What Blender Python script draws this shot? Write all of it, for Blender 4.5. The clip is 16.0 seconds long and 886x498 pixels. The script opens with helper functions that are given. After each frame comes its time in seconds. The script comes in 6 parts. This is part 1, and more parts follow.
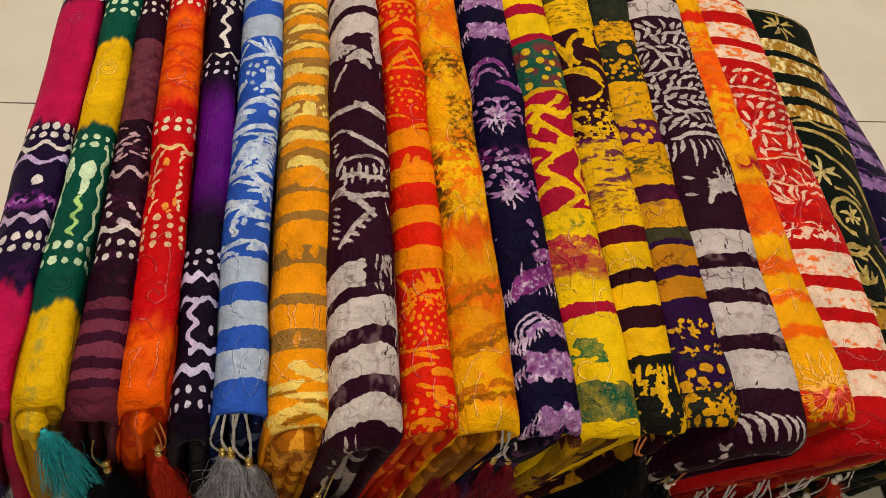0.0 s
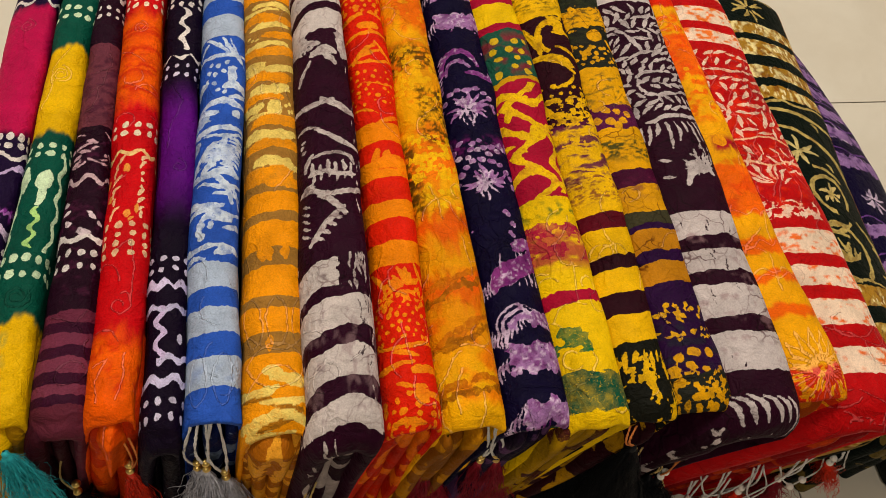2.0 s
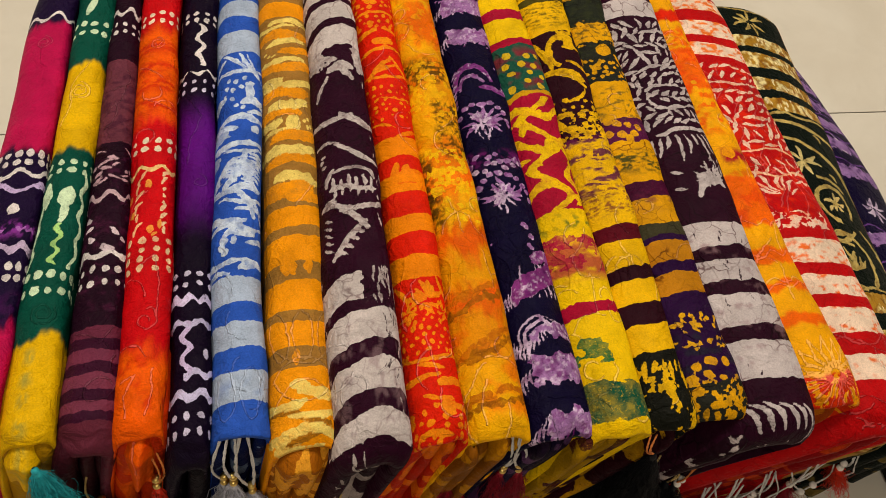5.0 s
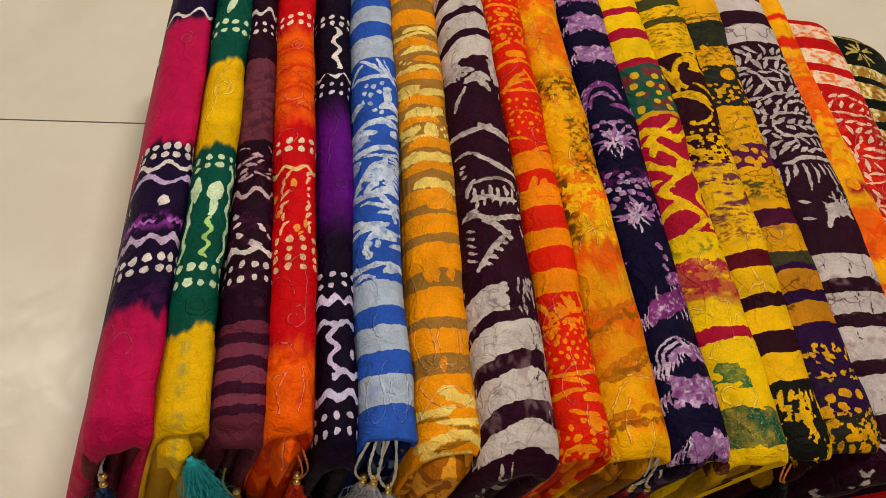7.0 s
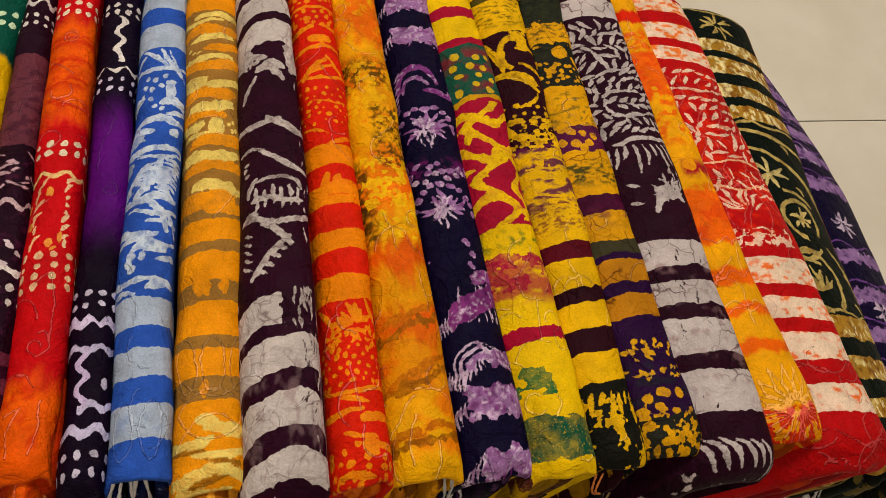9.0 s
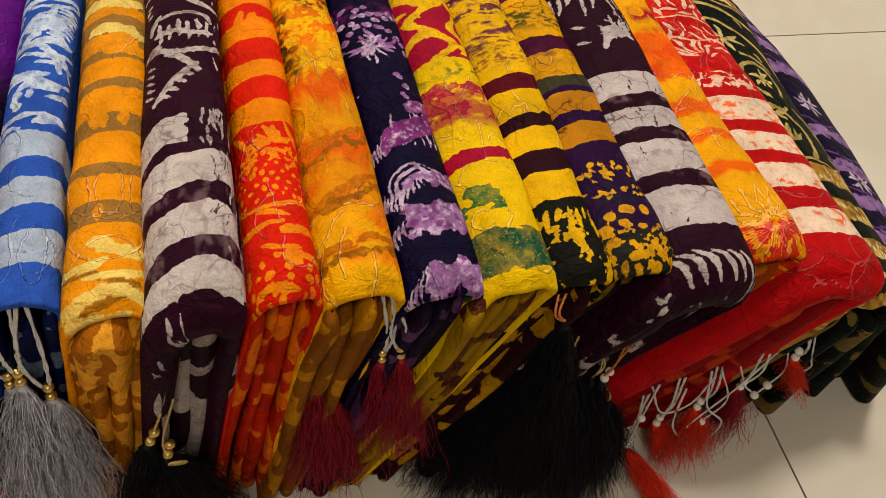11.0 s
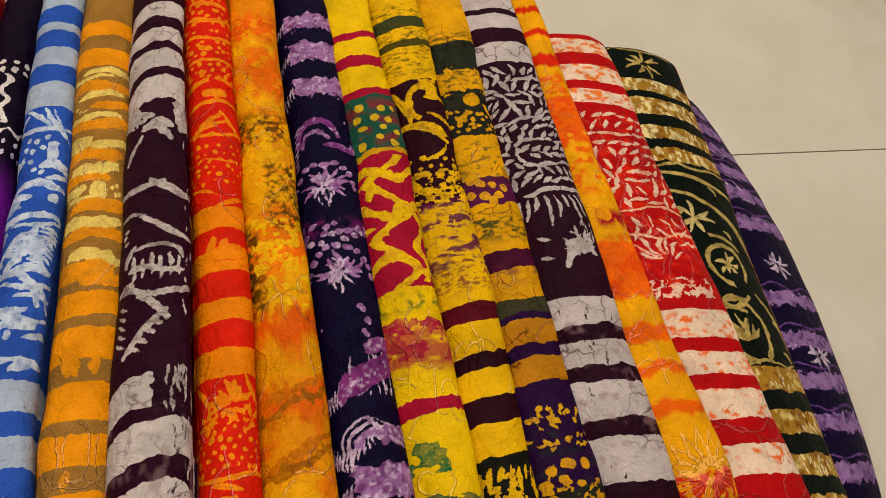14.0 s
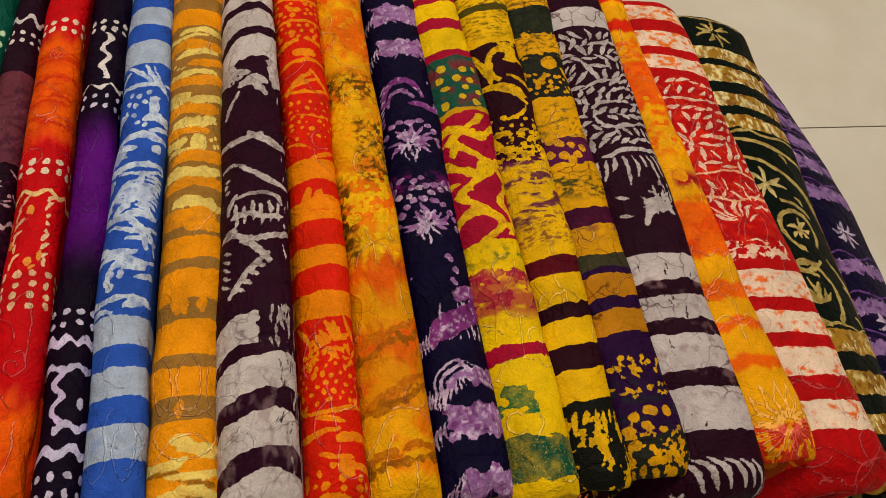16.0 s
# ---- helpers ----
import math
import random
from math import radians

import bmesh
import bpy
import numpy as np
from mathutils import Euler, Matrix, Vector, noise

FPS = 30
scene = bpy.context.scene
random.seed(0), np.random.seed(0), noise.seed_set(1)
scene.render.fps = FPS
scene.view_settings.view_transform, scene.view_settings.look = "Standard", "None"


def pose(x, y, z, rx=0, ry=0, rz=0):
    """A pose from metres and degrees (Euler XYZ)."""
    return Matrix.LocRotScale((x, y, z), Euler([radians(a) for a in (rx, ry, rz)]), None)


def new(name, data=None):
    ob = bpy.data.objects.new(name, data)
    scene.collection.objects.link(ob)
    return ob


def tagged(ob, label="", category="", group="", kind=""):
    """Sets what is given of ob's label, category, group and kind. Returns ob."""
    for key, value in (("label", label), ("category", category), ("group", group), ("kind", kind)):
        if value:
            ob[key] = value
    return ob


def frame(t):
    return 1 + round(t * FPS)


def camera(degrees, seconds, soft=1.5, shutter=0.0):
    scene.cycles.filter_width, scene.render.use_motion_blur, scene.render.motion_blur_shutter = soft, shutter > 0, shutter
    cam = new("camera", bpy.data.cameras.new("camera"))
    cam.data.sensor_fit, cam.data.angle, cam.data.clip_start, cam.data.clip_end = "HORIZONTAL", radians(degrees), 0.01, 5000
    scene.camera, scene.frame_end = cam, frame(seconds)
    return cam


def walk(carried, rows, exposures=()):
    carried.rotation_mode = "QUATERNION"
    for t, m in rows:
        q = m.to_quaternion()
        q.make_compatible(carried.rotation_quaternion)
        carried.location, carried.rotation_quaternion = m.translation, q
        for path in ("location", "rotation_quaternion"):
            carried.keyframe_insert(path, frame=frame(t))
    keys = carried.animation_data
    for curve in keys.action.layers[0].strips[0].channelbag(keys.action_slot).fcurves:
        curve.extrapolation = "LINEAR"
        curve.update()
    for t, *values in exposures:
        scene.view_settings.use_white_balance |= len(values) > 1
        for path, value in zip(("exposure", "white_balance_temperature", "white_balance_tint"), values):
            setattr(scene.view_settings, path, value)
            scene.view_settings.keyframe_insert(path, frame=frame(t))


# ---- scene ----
cam = camera(62.2, 16.0, 0.9)
METRES, EYE, TILT, LEAN, TURN = 1.7, 0.9044, -61.165, -6.561, -3.772
ROWS = [
    (0.0, 0.0, 0.0, 0.0, 0.0, 0.0, -0.0),
    (0.5, 0.0184, -0.0099, -0.0094, -0.42, 0.89, 0.99),
    (1.0, 0.0328, -0.0289, -0.0235, -0.58, 1.37, 2.01),
    (1.5, 0.0121, -0.0025, -0.0138, -0.91, 1.19, 2.6),
    (2.0, 0.004, 0.0128, -0.0093, -1.31, 0.81, 2.83),
    (2.5, 0.0066, 0.0173, -0.0066, -1.66, 0.58, 3.21),
    (3.0, 0.0029, 0.013, -0.0053, -1.96, 0.52, 3.6),
    (3.5, -0.0055, 0.0097, -0.0049, -2.09, 0.58, 3.69),
    (6.0, -0.0328, 0.0049, -0.0053, -2.19, 1.77, 2.0),
    (6.5, -0.0582, -0.0023, -0.0026, -1.62, 1.79, 0.83),
    (7.0, -0.0845, 0.0056, 0.0006, -1.27, 1.7, -0.21),
    (7.5, -0.1012, 0.034, 0.0102, -1.22, 1.31, -0.49),
    (8.0, -0.0649, 0.0534, 0.0162, -1.75, 0.9, -0.02),
    (8.5, -0.0082, 0.0434, 0.0165, -2.97, 0.85, 1.18),
    (11.0, 0.0269, 0.0849, -0.1058, -5.18, 5.64, 7.17),
    (11.5, -0.0033, 0.1159, -0.1485, -4.28, 7.01, 7.32),
    (12.0, -0.0651, 0.113, -0.1358, -3.19, 7.15, 7.12),
    (12.5, -0.0816, 0.0867, -0.0918, -2.91, 6.05, 6.51),
    (13.0, -0.0428, 0.0128, -0.0245, -3.49, 4.42, 5.54),
    (13.5, 0.0168, 0.0088, 0.0065, -4.27, 3.28, 4.77),
    (14.0, 0.0617, 0.0553, 0.0257, -4.89, 2.53, 4.09),
    (14.5, 0.0725, 0.0485, 0.0172, -4.71, 2.22, 3.62),
    (15.0, 0.0638, 0.0446, 0.0099, -3.86, 2.16, 3.36),
    (15.5, 0.0481, 0.0408, 0.0121, -3.14, 1.82, 3.17),
    (16.0, 0.0306, 0.045, 0.0093, -2.55, 1.61, 3.02),
]
walk(cam, [(t, pose(0, 0, EYE, TILT, LEAN, TURN) @ pose(METRES * x, METRES * y, METRES * z, 90 + pitch, roll, yaw)) for t, x, y, z, yaw, pitch, roll in ROWS],
     [(0.0, 0.05), (3.5, 0.06), (6.5, 0.05), (7.0, -0.03), (7.5, -0.12), (8.5, -0.09), (11.0, 0.16), (12.0, 0.44), (12.5, 0.42), (13.0, 0.18), (14.0, -0.10), (16.0, -0.16)])

# ---- light ----
world = bpy.data.worlds.new("shop_air")
scene.world = world
world.use_nodes = True
world.node_tree.nodes["Background"].inputs[0].default_value = (0.9, 0.95, 1.0, 1)
world.node_tree.nodes["Background"].inputs[1].default_value = 0.012


def area_lamp(name, x, y, sx, sy, watts, colour=(1.0, 0.93, 0.82)):
    data = bpy.data.lights.new(name, "AREA")
    data.shape, data.size, data.size_y, data.energy, data.color = "RECTANGLE", sx, sy, watts, colour
    ob = new(name, data)
    ob.matrix_world = pose(x, y, 2.94)
    return ob


# main lamp, out of view; placed from the floor shadow's direction
area_lamp("unseen_ceiling_light", 0.8, 1.2, 0.5, 0.5, 54)
# added fill without a known source, brightens the cloth fronts
area_lamp("unseen_ceiling_light", -0.3, -0.9, 0.7, 0.7, 20)
# added fill without a known source, balances the left side
area_lamp("unseen_ceiling_light", -1.7, 1.5, 0.5, 0.5, 30)


# ---- materials ----
def lin(c):
    return c / 12.92 if c <= 0.04045 else ((c + 0.055) / 1.055) ** 2.4


def dye(text, gain=1.0):
    """A dye's base colour from its hexadecimal name."""
    return tuple(min(0.86, 1.30 * gain * lin(int(text[k:k + 2], 16) / 255) ** 1.32) for k in (0, 2, 4))


def graph(name):
    m = bpy.data.materials.new(name)
    m.use_nodes = True
    return m, m.node_tree.nodes, m.node_tree.links, m.node_tree.nodes["Principled BSDF"]


def node(nodes, kind, **values):
    n = nodes.new(kind)
    for key, value in values.items():
        n.inputs[key].default_value = value
    return n


def math_node(nodes, links, op, a, b=None, c=None):
    n = nodes.new("ShaderNodeMath")
    n.operation = op
    for k, v in enumerate((a, b, c)):
        if v is None:
            continue
        if isinstance(v, (int, float)):
            n.inputs[k].default_value = v
        else:
            links.new(v, n.inputs[k])
    return n.outputs[0]


def mix_node(nodes, links, f, a, b, blend="MIX"):
    n = nodes.new("ShaderNodeMix")
    n.data_type, n.blend_type = "RGBA", blend
    for k, v in ((0, f), (6, a), (7, b)):
        if isinstance(v, (int, float)):
            n.inputs[k].default_value = v
        elif isinstance(v, tuple):
            n.inputs[k].default_value = (*v[:3], 1)
        else:
            links.new(v, n.inputs[k])
    return n.outputs[2]


def ramp(nodes, links, v, lo, hi, a=0.0, b=1.0, smooth=True):
    n = nodes.new("ShaderNodeMapRange")
    n.interpolation_type = "SMOOTHSTEP" if smooth else "LINEAR"
    n.inputs[1].default_value, n.inputs[2].default_value = lo, hi
    n.inputs[3].default_value, n.inputs[4].default_value = a, b
    links.new(v, n.inputs[0])
    return n.outputs[0]


def noise_node(nodes, links, vec, scale, detail=3.0, rough=0.55, dist=0.0):
    n = node(nodes, "ShaderNodeTexNoise", Scale=scale, Detail=detail, Roughness=rough, Distortion=dist)
    links.new(vec, n.inputs["Vector"])
    return n.outputs["Fac"]


def cloth_material():
    """Printed cotton: three dye layers with waxed edges, crackle, stitching, weave and creases."""
    m, ns, ls, bsdf = graph("printed_cloth")
    at = {}
    for key in ("dye_a", "dye_b", "dye_c", "print_fields"):
        at[key] = ns.new("ShaderNodeAttribute")
        at[key].attribute_name = key
    sep = ns.new("ShaderNodeSeparateXYZ")
    ls.new(at["print_fields"].outputs["Vector"], sep.inputs[0])
    pos = ns.new("ShaderNodeTexCoord").outputs["Object"]
    fine = noise_node(ns, ls, pos, 420, 2)
    mid = noise_node(ns, ls, pos, 110, 3)
    wob = math_node(ns, ls, "ADD", math_node(ns, ls, "MULTIPLY_ADD", fine, 0.09, -0.045), math_node(ns, ls, "MULTIPLY_ADD", mid, 0.12, -0.06))
    a = ramp(ns, ls, math_node(ns, ls, "ADD", sep.outputs[0], wob), -0.03, 0.03)
    brk = math_node(ns, ls, "MULTIPLY_ADD", noise_node(ns, ls, pos, 210, 3, 0.6), 0.16, -0.08)
    wob2 = math_node(ns, ls, "ADD", wob, brk)
    b = ramp(ns, ls, math_node(ns, ls, "ADD", sep.outputs[1], wob2), -0.03, 0.03)
    c = mix_node(ns, ls, a, at["dye_a"].outputs["Color"], at["dye_b"].outputs["Color"])
    # dye that crept under the wax
    creep = math_node(ns, ls, "ADD", ramp(ns, ls, noise_node(ns, ls, pos, 75, 4, 0.65), 0.35, 0.75, 0.0, 0.36), ramp(ns, ls, noise_node(ns, ls, pos, 330, 3, 0.7, 0.6), 0.55, 0.68, 0.0, 0.4))
    creep = math_node(ns, ls, "MINIMUM", creep, 0.7)
    c2 = mix_node(ns, ls, creep, at["dye_c"].outputs["Color"], c)
    c = mix_node(ns, ls, b, c, c2)
    # crackle veins
    warp = ns.new("ShaderNodeVectorMath")
    warp.operation = "MULTIPLY_ADD"
    nz = node(ns, "ShaderNodeTexNoise", Scale=35.0, Detail=3.0)
    ls.new(pos, nz.inputs["Vector"])
    ls.new(nz.outputs["Color"], warp.inputs[0])
    warp.inputs[1].default_value = (0.035, 0.035, 0.035)
    ls.new(pos, warp.inputs[2])
    vor = node(ns, "ShaderNodeTexVoronoi", Scale=38.0)
    vor.feature = "DISTANCE_TO_EDGE"
    ls.new(warp.outputs[0], vor.inputs["Vector"])
    vein = ramp(ns, ls, vor.outputs["Distance"], 0.0, 0.045, 1.0, 0.0)
    vein = math_node(ns, ls, "MULTIPLY", vein, at["dye_a"].outputs["Alpha"])
    vein = math_node(ns, ls, "MULTIPLY", vein, ramp(ns, ls, noise_node(ns, ls, pos, 22, 2), 0.4, 0.62))
    dark = mix_node(ns, ls, 1.0, c, (0.30, 0.20, 0.22), "MULTIPLY")
    c = mix_node(ns, ls, vein, c, dark)
    # uneven dye, two scales
    blot = ramp(ns, ls, noise_node(ns, ls, pos, 30, 4, 0.6), 0.25, 0.75, 0.74, 1.16, False)
    spk = ramp(ns, ls, noise_node(ns, ls, pos, 700, 2, 0.6), 0.25, 0.75, 0.84, 1.14, False)
    hsv = ns.new("ShaderNodeHueSaturation")
    ls.new(c, hsv.inputs["Color"])
    ls.new(math_node(ns, ls, "MULTIPLY", blot, spk), hsv.inputs["Value"])
    # stitched lines
    st = ramp(ns, ls, math_node(ns, ls, "ADD", sep.outputs[2], math_node(ns, ls, "MULTIPLY_ADD", fine, 0.08, -0.04)), 0.05, 0.10, 1.0, 0.0)
    hsv2 = ns.new("ShaderNodeHueSaturation")
    hsv2.inputs["Saturation"].default_value = 0.92
    hsv2.inputs["Value"].default_value = 1.34
    ls.new(hsv.outputs[0], hsv2.inputs["Color"])
    c = mix_node(ns, ls, st, hsv.outputs[0], hsv2.outputs[0])
    ls.new(c, bsdf.inputs["Base Color"])
    bsdf.inputs["Roughness"].default_value = 0.56
    bsdf.inputs["Specular IOR Level"].default_value = 0.07
    # weave, creases, stitch relief
    wv = math_node(ns, ls, "MULTIPLY", noise_node(ns, ls, pos, 1300, 1), 0.00022)
    cr = math_node(ns, ls, "MULTIPLY", noise_node(ns, ls, pos, 55, 5, 0.62, 0.8), 0.0042)
    cr2 = math_node(ns, ls, "MULTIPLY", noise_node(ns, ls, pos, 190, 3, 0.6, 0.4), 0.0008)
    sr = math_node(ns, ls, "MULTIPLY", st, math_node(ns, ls, "MULTIPLY_ADD", fine, 0.0016, 0.0006))
    h = math_node(ns, ls, "ADD", math_node(ns, ls, "ADD", wv, cr), math_node(ns, ls, "ADD", sr, cr2))
    # sharp pressed creases, some long, some short
    for scale, deep in ((17, 0.0006), (46, 0.0003)):
        fold = math_node(ns, ls, "ABSOLUTE", math_node(ns, ls, "SUBTRACT", noise_node(ns, ls, pos, scale, 2, 0.5, 0.9), 0.5))
        here = ramp(ns, ls, noise_node(ns, ls, pos, scale * 0.6, 1), 0.42, 0.6, 0.0, deep)
        h = math_node(ns, ls, "ADD", h, math_node(ns, ls, "MULTIPLY", ramp(ns, ls, fold, 0.0, 0.035, 1.0, 0.0), here))
    bump = node(ns, "ShaderNodeBump", Strength=1.0, Distance=1.15)
    ls.new(h, bump.inputs["Height"])
    ls.new(bump.outputs[0], bsdf.inputs["Normal"])
    return m


def plain_material(name, colour, rough=0.6, metal=0.0, vary=0.25, scale=120.0, relief=0.0, coat=0.0):
    m, ns, ls, bsdf = graph(name)
    pos = ns.new("ShaderNodeTexCoord").outputs["Object"]
    f = noise_node(ns, ls, pos, scale, 4, 0.6)
    v = ramp(ns, ls, f, 0.25, 0.75, 1 - vary, 1 + vary, False)
    hsv = ns.new("ShaderNodeHueSaturation")
    hsv.inputs["Color"].default_value = (*colour, 1)
    ls.new(v, hsv.inputs["Value"])
    ls.new(hsv.outputs[0], bsdf.inputs["Base Color"])
    bsdf.inputs["Roughness"].default_value, bsdf.inputs["Metallic"].default_value = rough, metal
    bsdf.inputs["Coat Weight"].default_value = coat
    if relief:
        bump = node(ns, "ShaderNodeBump", Strength=0.6, Distance=relief)
        ls.new(f, bump.inputs["Height"])
        ls.new(bump.outputs[0], bsdf.inputs["Normal"])
    return m


def tile_material():
    """Beige vitrified floor tile with faint clouds, dust and a soft gloss."""
    m, ns, ls, bsdf = graph("vitrified_tile")
    pos = ns.new("ShaderNodeTexCoord").outputs["Object"]
    cloud = noise_node(ns, ls, pos, 6, 5, 0.6, 0.4)
    grain = noise_node(ns, ls, pos, 260, 3, 0.7)
    c = mix_node(ns, ls, ramp(ns, ls, cloud, 0.3, 0.7), (0.60, 0.535, 0.43), (0.655, 0.595, 0.49))
    c = mix_node(ns, ls, ramp(ns, ls, grain, 0.62, 0.8, 0.0, 0.16), c, (0.42, 0.35, 0.27))
    smear = noise_node(ns, ls, pos, 15, 4, 0.7, 1.2)
    c = mix_node(ns, ls, ramp(ns, ls, smear, 0.6, 0.8, 0.0, 0.15), c, (0.48, 0.41, 0.33))
    ls.new(c, bsdf.inputs["Base Color"])
    ls.new(ramp(ns, ls, smear, 0.3, 0.8, 0.28, 0.5), bsdf.inputs["Roughness"])
    bsdf.inputs["Specular IOR Level"].default_value = 0.35
    bump = node(ns, "ShaderNodeBump", Strength=0.25, Distance=0.0006)
    ls.new(grain, bump.inputs["Height"])
    ls.new(bump.outputs[0], bsdf.inputs["Normal"])
    return m


CLOTH = cloth_material()
TILE = tile_material()
GROUT = plain_material("dark_grout", (0.07, 0.055, 0.04), 0.9, vary=0.5, scale=60)
PLASTER = plain_material("painted_plaster", (0.50, 0.47, 0.43), 0.85, vary=0.04, scale=8, relief=0.002)


# ---- mesh helpers ----
def mesh_object(name, verts, faces, material, parent=None, label="", smooth=True):
    me = bpy.data.meshes.new(name)
    me.from_pydata([tuple(v) for v in verts], [], [tuple(f) for f in faces])
    if smooth:
        me.polygons.foreach_set("use_smooth", [True] * len(me.polygons))
    me.materials.append(material)
    ob = new(name, me)
    ob.parent = parent
    if label:
        ob["label"] = label
    return ob


def part(name, bm, material, parent, label=""):
    me = bpy.data.meshes.new(name)
    bm.to_mesh(me)
    bm.free()
    me.materials.append(material)
    ob = new(name, me)
    ob.parent = parent
    if label:
        ob["label"] = label
    return ob


def box(bm, x0, x1, y0, y1, z0, z1, bevel=0.0):
    r = bmesh.ops.create_cube(bm, size=1.0, matrix=Matrix.LocRotScale(((x0 + x1) / 2, (y0 + y1) / 2, (z0 + z1) / 2), None, (x1 - x0, y1 - y0, z1 - z0)))
    if bevel:
        edges = list({e for v in r["verts"] for e in v.link_edges})
        bmesh.ops.bevel(bm, geom=edges, offset=bevel, segments=2, affect="EDGES", profile=0.6)


# ---- the room ----
XA, XB, YA, YB, HIGH = -2.8, 3.0, -2.6, 3.4, 3.0
bm = bmesh.new()
box(bm, XA - 0.1, XB + 0.1, YA - 0.1, YB + 0.1, -0.12, -0.0025)
floor = tagged(part("floor", bm, GROUT, None), "beige vitrified tile floor with thin dark joints", "floor", kind="structure")
bm = bmesh.new()
box(bm, XA - 0.1, XB + 0.1, YA - 0.1, YB + 0.1, HIGH, HIGH + 0.1)
tagged(part("ceiling", bm, PLASTER, None), "plain off-white plastered ceiling", "ceiling", kind="structure")
for wall, (x0, x1, y0, y1) in (("wall_north", (XA - 0.1, XB + 0.1, YB, YB + 0.1)), ("wall_south", (XA - 0.1, XB + 0.1, YA - 0.1, YA)),
                               ("wall_west", (XA - 0.1, XA, YA, YB)), ("wall_east", (XB, XB + 0.1, YA, YB))):
    bm = bmesh.new()
    box(bm, x0, x1, y0, y1, -0.12, HIGH)
    tagged(part(wall, bm, PLASTER, None), "plain off-white plastered wall", "wall", kind="structure")


# ---- printing on cloth ----
def value_noise(a, b, seed=0):
    """Smooth noise from -1 to 1 over two coordinates."""
    ia, ib = np.floor(a).astype(np.int64), np.floor(b).astype(np.int64)
    fa, fb = a - ia, b - ib
    fa, fb = fa * fa * (3 - 2 * fa), fb * fb * (3 - 2 * fb)

    def h(i, j):
        n = (i * 374761393 + j * 668265263 + seed * 1442695041) & 0xFFFFFFFF
        n = ((n ^ (n >> 13)) * 1274126177) & 0xFFFFFFFF
        return ((n ^ (n >> 16)) & 0xFFFF) / 32767.5 - 1
    top = h(ia, ib) * (1 - fa) + h(ia + 1, ib) * fa
    low = h(ia, ib + 1) * (1 - fa) + h(ia + 1, ib + 1) * fa
    return top * (1 - fb) + low * fb


class Print:
    """The dyes of one cloth over y (cm along it) and s (cm across, 0 at its upper left fold, w at the right one)."""

    def __init__(self, y, s, w, seed):
        self.y, self.s, self.w, self.seed = y, s, w, seed
        n = len(y)
        self.a, self.b, self.c = np.zeros((n, 4)), np.zeros((n, 4)), np.zeros((n, 4))
        self.fa, self.fb, self.fe = np.full(n, -1.0), np.full(n, -1.0), np.full(n, 1.0)
        self.rng = random.Random(seed)
        dy = 0.13 * self.noise(0.9, 101) + 0.07 * self.noise(0.3, 103)
        ds = 0.16 * self.noise(0.9, 105) + 0.08 * self.noise(0.3, 107)
        self.y, self.s = self.y + dy, self.s + ds
        self.fray = self.noise(0.25, 109)

    def noise(self, scale, k=0, stretch=1.0):
        return value_noise(self.y / scale / stretch, self.s / scale, self.seed * 31 + k) * 0.7 + value_noise(self.y / scale * 2.1 / stretch, self.s / scale * 2.1, self.seed * 31 + k + 7) * 0.3

    def crackle(self, amount):
        self.a[:, 3] = amount

    def soft(self, stops, blur=1.2, rag=0.8):
        """Tie-dyed zones that bleed into one another: (from y, colour)."""
        y = self.y + rag * self.noise(1.2, 3, 2.0) + 0.5 * rag * self.noise(0.4, 4, 5.0)
        col = np.tile(np.array(dye(stops[0][1])), (len(y), 1))
        for y0, name in stops[1:]:
            f = np.clip((y - y0) / blur + 0.5, 0, 1)
            f = (f * f * (3 - 2 * f))[:, None]
            col = col * (1 - f) + np.array(dye(name)) * f
        self.a[:, :3] = self.b[:, :3] = self.c[:, :3] = col

    def bands(self, stops, rag=0.25, bow=0.0, slope=0.0):
        """Crisp bands across the cloth: (from y, colour)."""
        y = self.y + rag * self.noise(1.4, 3) + 0.5 * rag * self.noise(0.5, 5) + bow * np.clip((self.s / self.w - 0.5) * 2, -1.6, 1.6) ** 2 + slope * (self.s / self.w - 0.5)
        edges = np.array([q[0] for q in stops[1:]])
        cols = np.array([dye(q[1]) for q in stops])
        i = np.searchsorted(edges, y)
        lo = np.where(i > 0, y - edges[np.maximum(i - 1, 0)], 99.0)
        hi = np.where(i < len(edges), edges[np.minimum(i, len(edges) - 1)] - y, 99.0)
        near = np.clip(np.where(lo < hi, i - 1, i + 1), 0, len(cols) - 1)
        odd = i % 2 == 1
        self.fa = np.clip(np.minimum(lo, hi), 0, 1) * np.where(odd, 1, -1)
        self.a[:, :3] = np.where(odd[:, None], cols[near], cols[i])
        self.b[:, :3] = np.where(odd[:, None], cols[i], cols[near])
        self.c[:, :3] = self.a[:, :3]

    def stain(self, y0, y1, name, scale=1.5, level=0.0, strength=0.8, stretch=1.0, k=0, s0=-99, s1=99):
        """A blurred stain of dye between y0 and y1."""
        f = np.clip((self.noise(scale, 40 + k, stretch) + 0.2 * self.noise(scale * 0.3, 140 + k, stretch) - level) * 2.6, 0, 1) * strength
        f = f * np.clip((self.y - y0) / 1.2, 0, 1) * np.clip((y1 - self.y) / 1.2, 0, 1) * np.clip((self.s - s0) / 0.6, 0, 1) * np.clip((s1 - self.s) / 0.6, 0, 1)
        for layer in (self.a, self.b):
            layer[:, :3] = layer[:, :3] * (1 - f[:, None]) + np.array(dye(name)) * f[:, None]

    def wax(self, d, name):
        win = d > self.fb
        self.fb = np.where(win, d, self.fb)
        self.c[win, :3] = dye(name)

